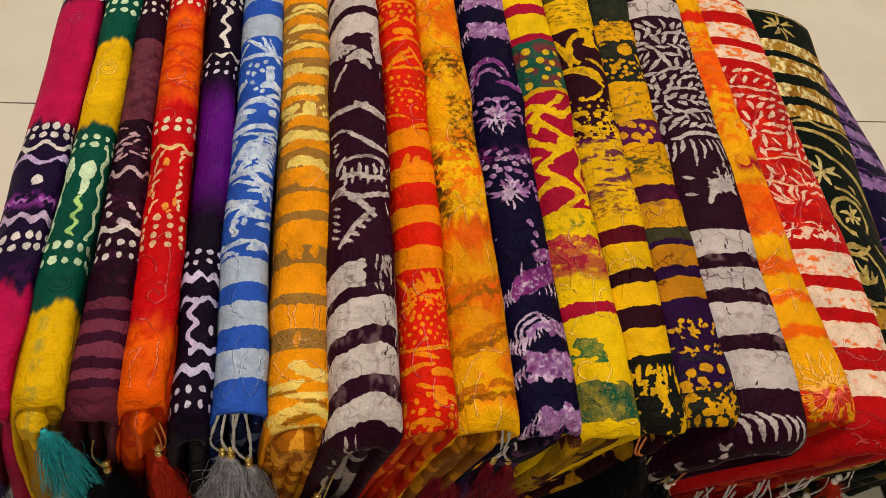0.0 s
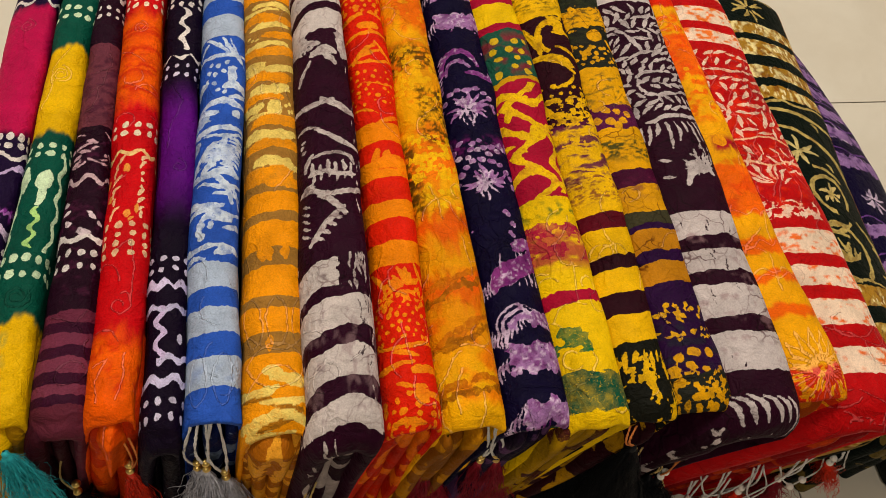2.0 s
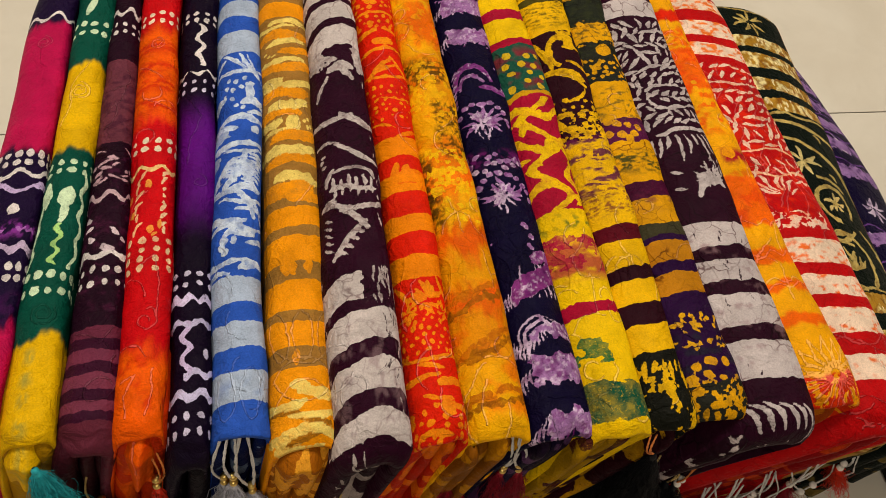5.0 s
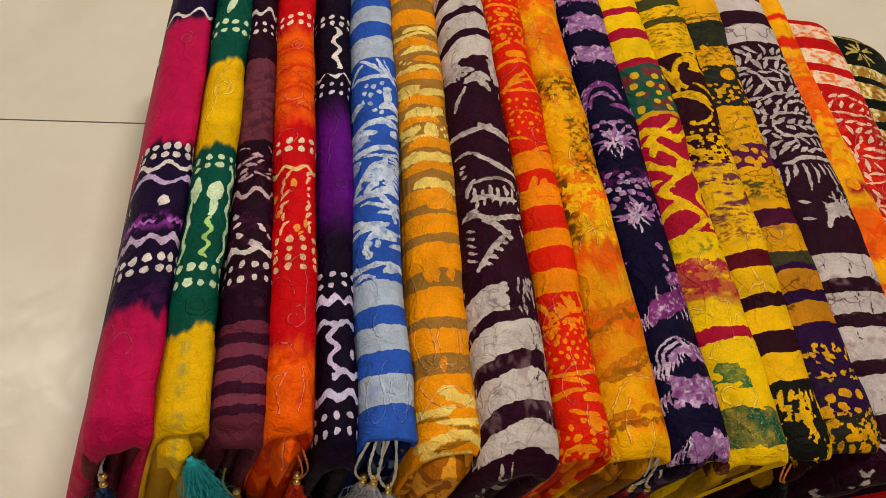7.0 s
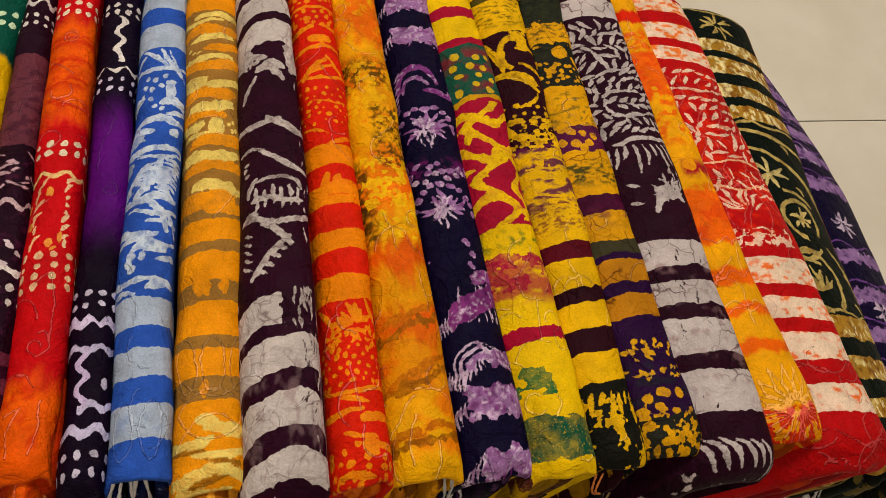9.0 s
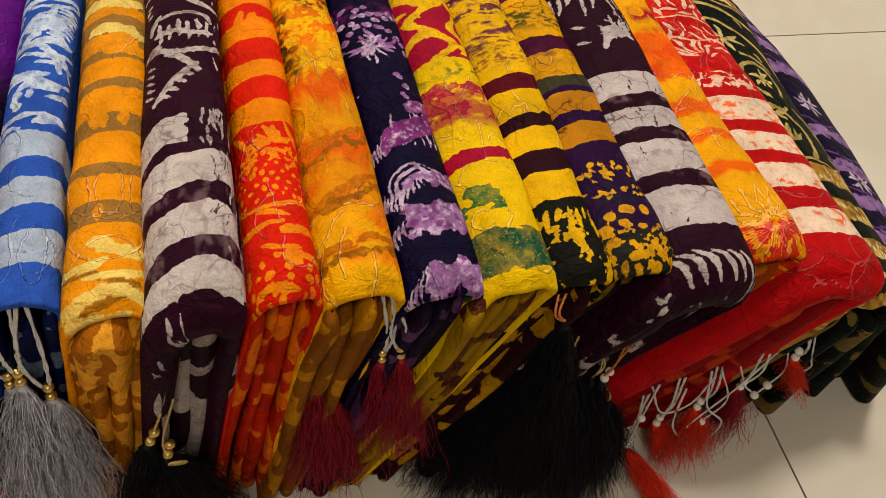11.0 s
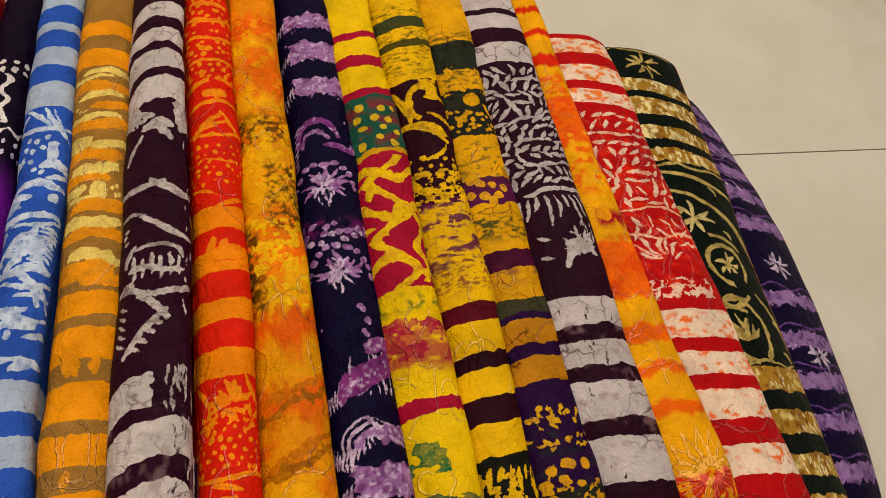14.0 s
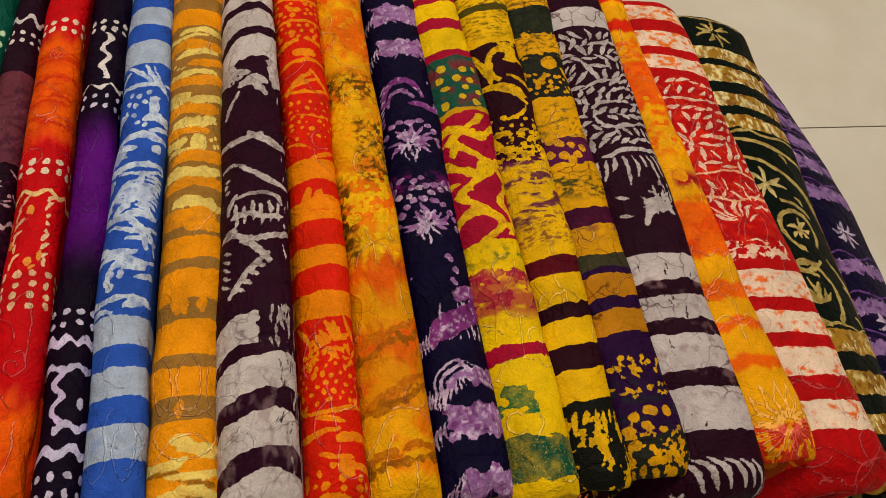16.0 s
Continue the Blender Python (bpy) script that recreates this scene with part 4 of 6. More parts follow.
def print_violet(p):
    n, l, h = "180c38", "a47ca8", "ccb8cc"
    p.soft([(-99, n)])
    p.crackle(0.4)
    for k, (y, hh, s0) in enumerate(((17.0, 0.9, 1.6), (21.6, 1.3, 1.0), (25.4, 0.7, 3.4), (62.8, 1.3, 0.6), (67.8, 1.4, 0.4), (72.4, 1.0, 0.4))):
        p.patch(y - hh, y + hh, s0, p.w + 1.4, l, 0.5)
        p.streaks(y - hh, y + hh, s0, p.w + 0.6, 12, h, 1.2, 0.10)
        p.streaks(y - hh - 0.6, y + hh, s0 + 0.2, p.w + 0.4, 6, "6c2868", 1.0, 0.10)
        for j in range(6):
            q = y - hh + 0.15 - 0.35 * j
            p.stroke(q, s0 - 0.3 - 0.42 * j, q + 1.5, s0 - 0.1 - 0.40 * j, 0.11, h, 0.6, 0.1)
    # curled rainbow
    for r, wd in ((0.9, 0.32), (1.6, 0.14), (2.1, 0.10)):
        p.arc(24.6, p.w * 0.46, r, r * 1.1, wd, h if r > 1 else l, -1.9, 1.4)
    p.stroke(26.6, 2.6, 24.4, p.w, 0.26, h, 0.5, -0.2)
    for j in range(6):
        p.stroke(23.2 - 0.1 * j, -0.6 + 0.3 * j, 24.8 - 0.1 * j, -0.5 + 0.3 * j, 0.10, h, 0.6, 0.1)
    # slanting magenta band
    d = 1.15 - np.abs(p.y - 30.2 - 0.5 * (p.s - p.w / 2)) + 0.35 * p.noise(0.7, 31)
    p.wax(np.where(p.s > 0.6, d, -1), "8c4484")
    p.streaks(28.6, 32.2, 0.2, p.w + 0.6, 26, h, 1.3, 0.09)
    for j in range(7):
        p.stroke(27.4 + 0.15 * j, -0.8 + 0.32 * j, 29.0 + 0.15 * j, -0.6 + 0.32 * j, 0.10, h, 0.6)
    # two open flowers under arches
    for y, s, m in ((40.2, 0.40, 11), (49.6, 0.36, 12)):
        p.burst(y, p.w * s, 0.5, 2.3, m, 0.20, l, -2.2, 2.4)
        p.burst(y, p.w * s, 0.2, 1.6, 9, 0.17, h, -2.9, 3.0)
        for j in range(11):
            t = -1.5 + 0.3 * j
            p.dot(y - 0.4 + 3.1 * math.cos(t) + p.rng.uniform(-0.2, 0.2), p.w * s + 3.0 * math.sin(t), l, 0.3, 0.42)
        p.streaks(y - 2.4, y + 1.4, p.w * s - 0.7, p.w * s + 0.5, 8, h, 1.6, 0.10)
    for k in range(22):
        y = 44.2 + p.rng.uniform(-0.9, 1.3)
        p.dot(y, -1.0 + k * 0.34, l if k % 3 else h, 0.3, 0.34)
    p.stain(43.6, 46.4, "8c2c80", 0.6, -0.1, 0.6, 1.0, 30)
    for k in range(9):
        p.dot(36.8 - 0.55 * k + p.rng.uniform(-0.3, 0.3), p.w * (0.62 + 0.04 * (k % 4)), l, 0.3, 0.3)
    p.swash(33.2, p.w * 0.55, p.w + 0.8, 0.7, "a0609c", 0.8)
    # fronds above
    p.arc(55.2, p.w * 0.34, 2.6, 2.0, 0.30, "945494", -1.7, 1.5)
    p.arc(54.8, p.w * 0.30, 1.6, 1.3, 0.2, l, -1.7, 1.3)
    p.swash(54.4, p.w * 0.4, p.w + 0.8, 0.42, "9c5c9c", 0.6)
    for k in range(7):
        p.stroke(51.8 + 0.8 * k, -0.9 + 0.08 * k, 52.8 + 0.8 * k, -0.2 + 0.08 * k, 0.14, l, 0.6)
    for k in range(18):
        y, s = p.rng.uniform(33, 61), p.rng.uniform(-1.6, 0.0) if k % 2 else p.rng.uniform(p.w - 0.6, p.w + 0.8)
        p.stroke(y, s, y + p.rng.uniform(-0.9, 0.9), s + p.rng.uniform(-0.3, 0.4), 0.16, l, 0.5)
    p.tint(15, 78, "7c2c78", 0.5, 0.05, 0.7)
    p.tint(15, 78, "d4c0d4", 0.3, 0.2, 0.8, 3)
    p.vines(16, 70, 20)



def print_yellow_magenta(p):
    yl, mg = "dab80a", "a41a40"
    p.bands([(-99, yl), (26.7, mg), (27.8, yl), (38.0, mg), (53.2, "c09818"), (53.9, "2c6050"), (61.0, mg), (62.0, yl), (65.3, mg), (66.8, yl), (69.6, mg), (70.7, yl)], 0.3, 0, -0.3)
    p.blotch(16.6, 20.0, "0c5c48", 1.3, -0.55, 0.8, 21, 0.6)
    p.stain(18.6, 20.2, "a03040", 0.6, 0.1, 0.9, s0=p.w * 0.6)
    p.blotch(21.8, 24.4, "1c7048", 0.9, 0.0, 0.7, 22, 0.7, s1=p.w * 0.5)
    p.stain(29.8, 34.8, "b02c48", 1.6, -0.45, 0.8, 0.5, 3)
    p.blotch(31.0, 35.0, "a8244a", 1.2, 0.05, 0.6, 23, 0.7)
    p.stain(35, 38, "4c7030", 0.5, 0.2, 0.8, 1.0, 4)
    p.squiggle(37.6, 53, p.w * 0.4, yl, 1.5, 6.5, 0.42, 0.6)
    p.squiggle(38.5, 47, p.w * 0.9, yl, 0.6, 4.5, 0.35, 2.0)
    p.wave(40.4, yl, 0.9, 6.5, 0.4, 0.2)
    p.wave(46.4, yl, 0.8, 6.0, 0.42, 2.6)
    p.wave(50.8, yl, 0.6, 5.0, 0.42, 1.0)
    p.dot(48.3, p.w * 0.1, yl, 0.6, 0.4)
    p.patches(38.5, 52, 8, yl, 0.4, 0.7)
    p.tint(37, 53, "a86414", 0.4, 0.25, 0.5)
    p.stain(53.5, 61, "882840", 1.2, 0.0, 0.8, 1.0, 6)
    for k in range(3):
        for j in range(4):
            p.dot(54.8 + j * 1.6 + p.rng.uniform(-0.5, 0.5), 0.7 + k * 1.5 + (j % 2) * 0.6 + p.rng.uniform(-0.35, 0.35), "d0b020", p.rng.uniform(0.28, 0.6), p.rng.uniform(0.3, 0.5))
    p.vines(17, 37, 16)
    p.crackle(0.15)


def print_yellow_wine(p):
    yl, wn = "d8b00a", "3c1022"
    p.bands([(-99, "24241c"), (22.6, yl), (25.4, wn), (27.5, yl), (30.1, wn), (31.5, yl), (34.6, "641428"), (36.3, yl), (47.4, wn), (63.6, yl), (68.6, "5c5420"), (69.6, yl), (71.5, "4c5030"), (73.4, yl)], 0.2, 0, -0.5)
    p.blotch(15, 21.6, yl, 0.7, 0.2, 1.3, 9, 0.6)
    for k in range(7):
        p.stroke(19.0 + 0.8 * (k % 3), k * 0.75 - 0.4, 21.4 + 0.3 * (k % 2), k * 0.75 - 0.1, 0.2, yl, 0.6)
    p.stain(39.5, 48.5, "6c2850", 1.0, -0.25, 0.95, 0.5, 1)
    p.stain(37, 42, "7c2c38", 0.4, 0.0, 0.8, 0.35, 2)
    for k in range(8):
        p.swash(40.2 + 0.8 * k, p.rng.uniform(-1, 2), p.rng.uniform(2.5, 6), 0.16, yl, 0.4)
    p.blotch(43.6, 49.4, yl, 0.7, 0.1, 0.9, 4, 0.6)
    # scrolls and seeds
    p.arc(55.6, p.w * 0.2, 1.8, 2.6, 0.32, yl, -1.2, 1.5)
    p.stroke(57.4, -0.6, 55.0, p.w * 0.8, 0.34, yl, 0.3, 0.5)
    p.stroke(54.6, p.w * 0.75, 52.8, p.w * 0.3, 0.26, yl, 0.4, 0.4)
    p.arc(60.2, p.w * 0.5, 2.4, 1.4, 0.24, yl, -2.6, 0.4)
    p.stroke(63.6, p.w * 0.5, 60.4, p.w + 0.3, 0.32, yl, 0.4, -0.3)
    p.stroke(62.2, -0.4, 58.0, 0.7, 0.36, yl, 0.4, 0.2)
    p.stroke(58.8, p.w * 0.5, 56.8, p.w + 0.6, 0.3, yl, 0.4, 0.3)
    p.patch(61.0, 63.8, p.w * 0.55, p.w * 0.9, yl, 0.5)
    p.spots(51.0, 53.6, yl, 1.1, 0.30, 0.3)
    p.stroke(51.4, -0.8, 48.2, 0.8, 0.36, yl, 0.4)
    p.blotch(47.4, 51.4, yl, 0.55, 0.15, 0.9, 3, 0.6)
    p.tint(46, 64, "7c4c10", 0.4, 0.2, 0.5)
    p.stain(64, 76, "585018", 0.5, 0.1, 0.8, 0.35, 3)
    p.vines(17, 60, 14)
    p.crackle(0.3)


def print_purple_mustard(p):
    yl, pu, gr = "d2a20c", "3a1046", "34342c"
    p.bands([(-99, gr), (19.4, pu), (28.7, "b8841c"), (30.9, pu), (32.2, "b8841c"), (34.6, pu), (35.3, "4c4834"), (36.8, "c89814"), (40.0, "54183c"), (42.0, yl), (47.4, "642450"), (50.6, yl), (56.2, gr), (62.6, yl), (65.6, "34382c"), (69.9, yl)], 0.28, 0, -0.4)
    p.spots(15.4, 18.6, yl, 1.25, 0.34, 0.35)
    p.blotch(14, 20.6, yl, 0.6, 0.3, 1.2, 8, 0.6)
    p.spots(20.0, 21.4, yl, 1.5, 0.42, 0.3)
    # stippled bush
    for k in range(30):
        t, r = p.rng.uniform(-1.5, 1.5), p.rng.uniform(0.6, 3.4)
        y, s = 22.6 + r * math.cos(t), p.w * 0.45 + 0.9 * r * math.sin(t)
        p.stroke(y, s, y + 0.5 * math.cos(t), s + 0.5 * math.sin(t), 0.15, "d4a814", 0.5, 0.1)
    for k in range(9):
        p.dot(25.8 + p.rng.uniform(-0.9, 0.7), 0.1 + 0.55 * k, "d4a814", 0.28, 0.26)
    p.stain(19.4, 25, "30303c", 0.8, 0.0, 0.7, 1.0, 7)
    p.stain(42.6, 46.6, "4c5028", 0.5, -0.1, 0.95, 0.45, 2)
    p.stain(38, 42, "6c2048", 1.2, 0.1, 0.6, 0.5, 3)
    for y, s in ((49.9, 1.6), (49.6, 2.6), (48.6, 0.7), (48.2, 1.7), (48.3, 3.0), (47.6, 2.3), (49.2, 3.7), (50.3, 0.8)):
        p.dot(y, s, yl, 0.5, 0.42)
    p.stain(50, 56, "585830", 0.6, 0.15, 0.8, 0.5, 4)
    # seeds and blobs on the dark ground
    p.spots(57.0, 59.4, yl, 0.9, 0.26, 0.3)
    p.dot(61.2, p.w * 0.55, yl, 1.0, 0.9)
    p.stroke(59.6, p.w * 0.4, 57.8, p.w * 0.2, 0.32, yl, 0.4)
    p.stroke(60.4, p.w * 0.8, 59.0, p.w * 0.95, 0.3, yl, 0.4)
    p.stroke(60.0, 0.4, 58.6, -0.2, 0.28, yl, 0.4)
    p.blotch(62.0, 66.0, yl, 0.8, 0.1, 0.8, 3, 0.6)
    p.stain(60, 72, "40442c", 0.6, 0.0, 0.8, 0.4, 9)
    p.vines(22, 60, 12)
    p.crackle(1.0)


def print_wine_leaf(p):
    wn, w = "3a0e2a", "bcb2b0"
    p.bands([(-99, wn), (19.2, w), (22.9, wn), (24.4, w), (27.8, wn), (29.3, w), (31.8, wn), (33.2, w), (36.0, wn), (66.2, w), (69.4, wn), (71.7, w), (74.1, wn), (75, w)], 0.2, 0, 0.5)
    p.crackle(1.0)
    p.stain(19, 36, "94787c", 0.8, 0.2, 0.5, 1.0, 1)
    p.streaks(19.4, 35.6, 0.4, p.w, 16, wn, 1.3, 0.06)
    # curved fingers along the front
    for k in range(6):
        p.stroke(14.6 - 0.05 * k, 0.4 + k * 1.05, 17.4 - 0.2 * k, -1.4 + k * 1.15, 0.24, w, 0.5, -0.45)
    for k in range(11):
        p.stroke(12.8 + 0.1 * (k % 3), -0.6 + k * 0.75, 12.0, 0.3 + k * 0.75, 0.17, w, 0.6, 0.15)
        p.stroke(10.8 - 0.2 * (k % 2), -0.8 + k * 0.75, 10.0, 0.1 + k * 0.75, 0.17, w, 0.6, 0.15)
    p.streaks(11, 16.5, p.w - 1.2, p.w + 1.0, 9, w, 0.9, 0.13)
    # torn flower
    p.patch(40.6, 42.2, p.w * 0.38, p.w * 0.78, w, 0.4)
    p.burst(41.6, p.w * 0.62, 0.5, 2.0, 11, 0.19, w, -2.6, 2.0)
    p.stroke(41.2, p.w * 0.4, 39.4, p.w * 0.34, 0.28, w, 0.4)
    p.stroke(43.0, 0.2, 42.6, 1.2, 0.22, w)
    p.stroke(40.9, 0.1, 40.6, 1.0, 0.2, w)
    p.streaks(42.0, 45, p.w * 0.55, p.w * 0.95, 10, w, 1.4, 0.09)
    # hanging fringe below a bar
    p.swash(48.3, 0.2, p.w + 0.6, 0.30, w, 0.5)
    for k in range(9):
        t = -0.5 + 0.12 * k
        p.stroke(47.6 - 0.1 * (k % 2), -0.2 + k * 0.72, 44.2 + 0.9 * (k % 3), -0.8 + k * 0.86 + 0.3 * t, 0.17, w, 0.5, 0.12)
    # crowded branches of small leaves
    p.leaf_field(49.6, 57.4, ((49.0, -0.6), (53.2, 0.4)), w, 1.2, 0.25, 0.95)
    p.leaf_field(57.6, 65.6, ((61.4, 1.4), (57.8, 3.6)), w, 1.8, 0.26, 1.15)


def print_sun_orange(p):
    yl, o = "e0a60a", "de720a"
    p.soft([(-99, "cc420c"), (19.4, yl), (24.6, o), (25.8, yl), (28.3, o), (29.4, yl), (31.6, o), (33.3, yl), (36.3, o), (42.5, yl), (55, o), (62, yl), (66.6, "cc3408"), (68.6, yl), (71.5, "c83408"), (72.6, yl), (75.6, "c83408"), (76.6, yl)], 0.5, 0.5)
    p.stain(36, 44, "d44c0c", 1.2, 0.0, 0.6, 0.7, 1)
    p.stain(43.6, 46.8, "a81430", 0.9, -0.4, 1.0, 1.0, 2, s0=p.w * 0.2)
    p.dot(45.6, p.w * 0.4, "e0a00c", 0.7, 0.8)
    p.stain(48, 66, "dc5c0a", 1.2, 0.0, 0.8, 0.6, 3)
    for k in range(16):
        p.dot(p.rng.uniform(50, 58), p.rng.uniform(0.3, p.w), "e6a81c", 0.32, 0.3)
    p.blotch(15, 19.6, "e4a010", 0.5, 0.15, 1.4, 4, 0.6)
    # the stitched sunflower: petals of chain stitch over short rays
    for k in range(9):
        t = -1.6 + k * 0.4
        for dt, rr in ((-0.16, 2.2), (0.16, 2.2)):
            p.thread([(19.2 + 0.5 * math.cos(t), p.w * 0.5 + 0.5 * math.sin(t)), (19.2 + rr * math.cos(t + dt), p.w * 0.5 + rr * 1.05 * math.sin(t + dt)), (19.2 + 4.0 * math.cos(t), p.w * 0.5 + 3.0 * math.sin(t))])
    for k in range(16):
        t = 1.4 + k * 0.23
        p.thread([(19.0 + 0.4 * math.cos(t), p.w * 0.5 + 0.4 * math.sin(t)), (19.0 + 2.6 * math.cos(t), p.w * 0.5 + 2.9 * math.sin(t))])
    for y in (28.8, 29.4, 32.6, 36.4):
        p.thread([(y + 0.35 * math.sin(k * 1.1 + y), 0.4 * k) for k in range(16)])
    p.vines(16, 66, 20)
    p.crackle(0.3)


def print_red_leaf(p):
    r, w = "b4141a", "dcc6b2"
    p.bands([(-99, r), (18.8, w), (21.6, r), (24.0, w), (26.9, r), (28.4, w), (30.8, r), (32.2, w), (35.3, r), (62.8, w), (65.0, r), (66.4, w), (69.0, r), (71.0, w), (73.5, r), (75.1, w)], 0.12, 0, 0.4)
    p.crackle(0.3)
    keep = p.a.copy(), p.b.copy()
    p.stain(18.8, 35.6, "dc7408", 0.6, 0.1, 0.95, 0.7, 1)
    p.stain(62, 78, "dc7c0c", 0.6, -0.05, 0.95, 0.7, 2)
    red = keep[0][:, 1] < 0.1
    p.a[red] = keep[0][red]
    red = keep[1][:, 1] < 0.1
    p.b[red] = keep[1][red]
    p.stain(37, 62, "d43c0c", 0.9, 0.0, 0.6, 0.7, 5)
    # crowded branches of slim leaves
    p.leaf_field(48.6, 62.2, ((57.6, 0.4), (52.0, 2.0), (48.6, 5.6)), w, 1.6, 0.24, 1.3)
    p.leaf_field(43.2, 47.0, ((42.6, 2.0), (43.6, 6.0)), w, 1.5, 0.17, 1.3)
    for y, s0 in ((47.6, 0.4), (44.2, 0.2)):
        p.swash(y, s0, p.w + 0.4, 0.16, "e0b898", 0.6)
    p.burst(40.6, p.w * 0.4, 1.0, 3.2, 9, 0.16, w, -0.9, 1.0)
    p.blotch(36.6, 38.8, w, 0.6, 0.0, 0.8, 4, 0.6, s0=p.w * 0.1, s1=p.w * 0.8)
    p.tint(36, 62, "e89060", 0.5, 0.1, 0.6)
    for k in range(4):
        p.thread([(y, p.w * (0.2 + 0.2 * k) + 0.7 * math.sin(y * 0.9 + k)) for y in np.arange(38, 62, 0.5)])
    for y, ph in ((22.6, 0), (23.4, 1.4), (16.6, 1), (15.2, 2.6), (14.0, 0.4)):
        p.thread([(y + 0.9 * math.sin(k * 0.5 + ph), 0.6 * k) for k in range(18)])
    p.vines(10, 30, 12)
    p.vines(36, 62, 26)



def print_green_gold(p):
    g, t, c = "0c1e14", "a88434", "c0ac70"
    p.bands([(-99, t), (14.6, g), (16.6, t), (17.3, g), (19.0, t), (21.2, g), (23.2, t), (25.6, g), (27.7, t), (30.4, g), (57.0, t), (59.0, g), (60.5, t), (62.6, g), (64.6, t), (67.4, g), (68.5, t), (70.8, g)], 0.25)
    keep = p.a.copy(), p.b.copy()
    p.stain(12, 30.6, "d0bc80", 0.5, 0.0, 0.9, 1.6, 1)
    p.stain(56, 72, "dcd0a0", 0.5, -0.05, 0.9, 1.6, 2)
    p.stain(12, 72, "84540a", 0.6, 0.1, 0.8, 1.0, 3)
    for layer, old in ((p.a, keep[0]), (p.b, keep[1])):
        dark = old[:, 0] < 0.05
        layer[dark] = old[dark]
    for y in (20.1, 24.4, 29.0, 58.0, 61.5, 66.0, 69.6):
        p.streaks(y - 1.0, y + 1.0, 0.2, p.w - 0.4, 16, "e0d4b0", 1.0, 0.12)
    # a leaf, a ringed flower and a star between broad scrolls
    p.arc(34.6, p.w * 0.42, 3.8, 2.7, 0.26, c, -3.2, 2.6)
    p.burst(33.2, p.w * 0.42, 0.3, 3.2, 7, 0.24, c, -1.2, 1.2)
    p.arc(42.6, p.w * 0.52, 2.5, 2.3, 0.27, c, -3.2, 2.4)
    p.burst(42.6, p.w * 0.52, 0.4, 1.5, 8, 0.26, "d0bc84")
    p.dot(42.6, p.w * 0.52, c, 0.5, 0.5)
    p.burst(48.6, p.w * 0.32, 0.2, 2.3, 7, 0.30, "c8b884")
    for y0, s0, y1, s1, cv in ((52.6, 2.0, 46.2, p.w, 1.2), (50.6, p.w * 0.6, 43.8, p.w + 0.4, 0.6), (55.4, 0, 53.0, p.w + 0.2, 0.5), (46.8, 0.0, 39.6, 2.6, -0.9), (40.6, 0.3, 36.8, p.w * 0.5, -0.6),
                               (39.4, p.w * 0.75, 33.0, p.w - 0.3, 0.7), (37.2, p.w * 0.3, 38.8, p.w * 0.62, -0.5), (54.4, 0.2, 49.4, 1.4, -0.4), (46.4, p.w * 0.42, 45.0, p.w * 0.74, 0.4)):
        p.stroke(y0, s0, y1, s1, 0.30, c, 0.3, cv)
    for y, s in ((50.4, 0.14), (53.8, 0.62), (47.4, 0.62), (36.0, 0.86), (38.2, 0.12), (32.2, 0.82)):
        p.stroke(y, p.w * s, y - 1.0, p.w * s + 0.8, 0.26, c, 0.4, 0.2)
    p.swash(56.4, 0.2, p.w, 0.22, c, 0.5)
    p.swash(30.8, 0.4, p.w - 0.4, 0.18, c, 0.6)
    p.burst(73.8, p.w * 0.45, 0.4, 2.4, 9, 0.24, c)
    p.swash(76.2, 1.0, p.w - 1, 0.2, c, 0.4)
    p.tint(30, 77, "907030", 0.5, 0.1, 0.6)
    for k in range(12):
        y = 16.6 + 2.4 * (k // 3)
        p.thread([(y, 1 + 3 * (k % 3)), (y + 1.6, 1.3 + 3 * (k % 3)), (y + 2.2, 0.8 + 3 * (k % 3))])
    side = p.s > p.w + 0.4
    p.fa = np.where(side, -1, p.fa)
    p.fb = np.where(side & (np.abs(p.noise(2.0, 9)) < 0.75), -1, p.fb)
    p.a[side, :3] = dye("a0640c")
    p.crackle(0.35)


def print_violet_small(p):
    p.soft([(-99, "1c0e3c")])
    l, h = "a080ac", "ccbccc"
    for k, y in enumerate((20.5, 26.0, 31.0, 36.0, 41.6, 52.6, 57.4, 61.6, 65.4, 69.2, 72.8)):
        p.patch(y - 1.1, y + 0.9, 0.0, p.w + 1.5, l, 0.7)
        p.streaks(y - 1.0, y + 1.0, 0.4, p.w + 1, 12, h, 1.0, 0.12)
        p.swash(y + 1.7, 0.5, p.w + 1, 0.14, "7c5494", 0.7)
        p.stain(y - 1.6, y + 1.6, "5c3070", 0.7, 0.0, 0.8, 0.7, k)
    for y, s in ((46.6, 0.5), (34.0, 0.55), (57.4, 0.5)):
        p.burst(y, p.w * s, 0.3, 2.0, 9, 0.24, h)
    p.tint(10, 80, "50286c", 0.6, 0.05, 0.7)
    p.crackle(0.3)


# corners of each cross-section: lower left, upper left, upper right, lower right (x, z)
def quad(bl, tl, tr, br, zl, zr, z0=0.003):
    return ((bl, z0), (tl, zl), (tr, zr), (br, z0))


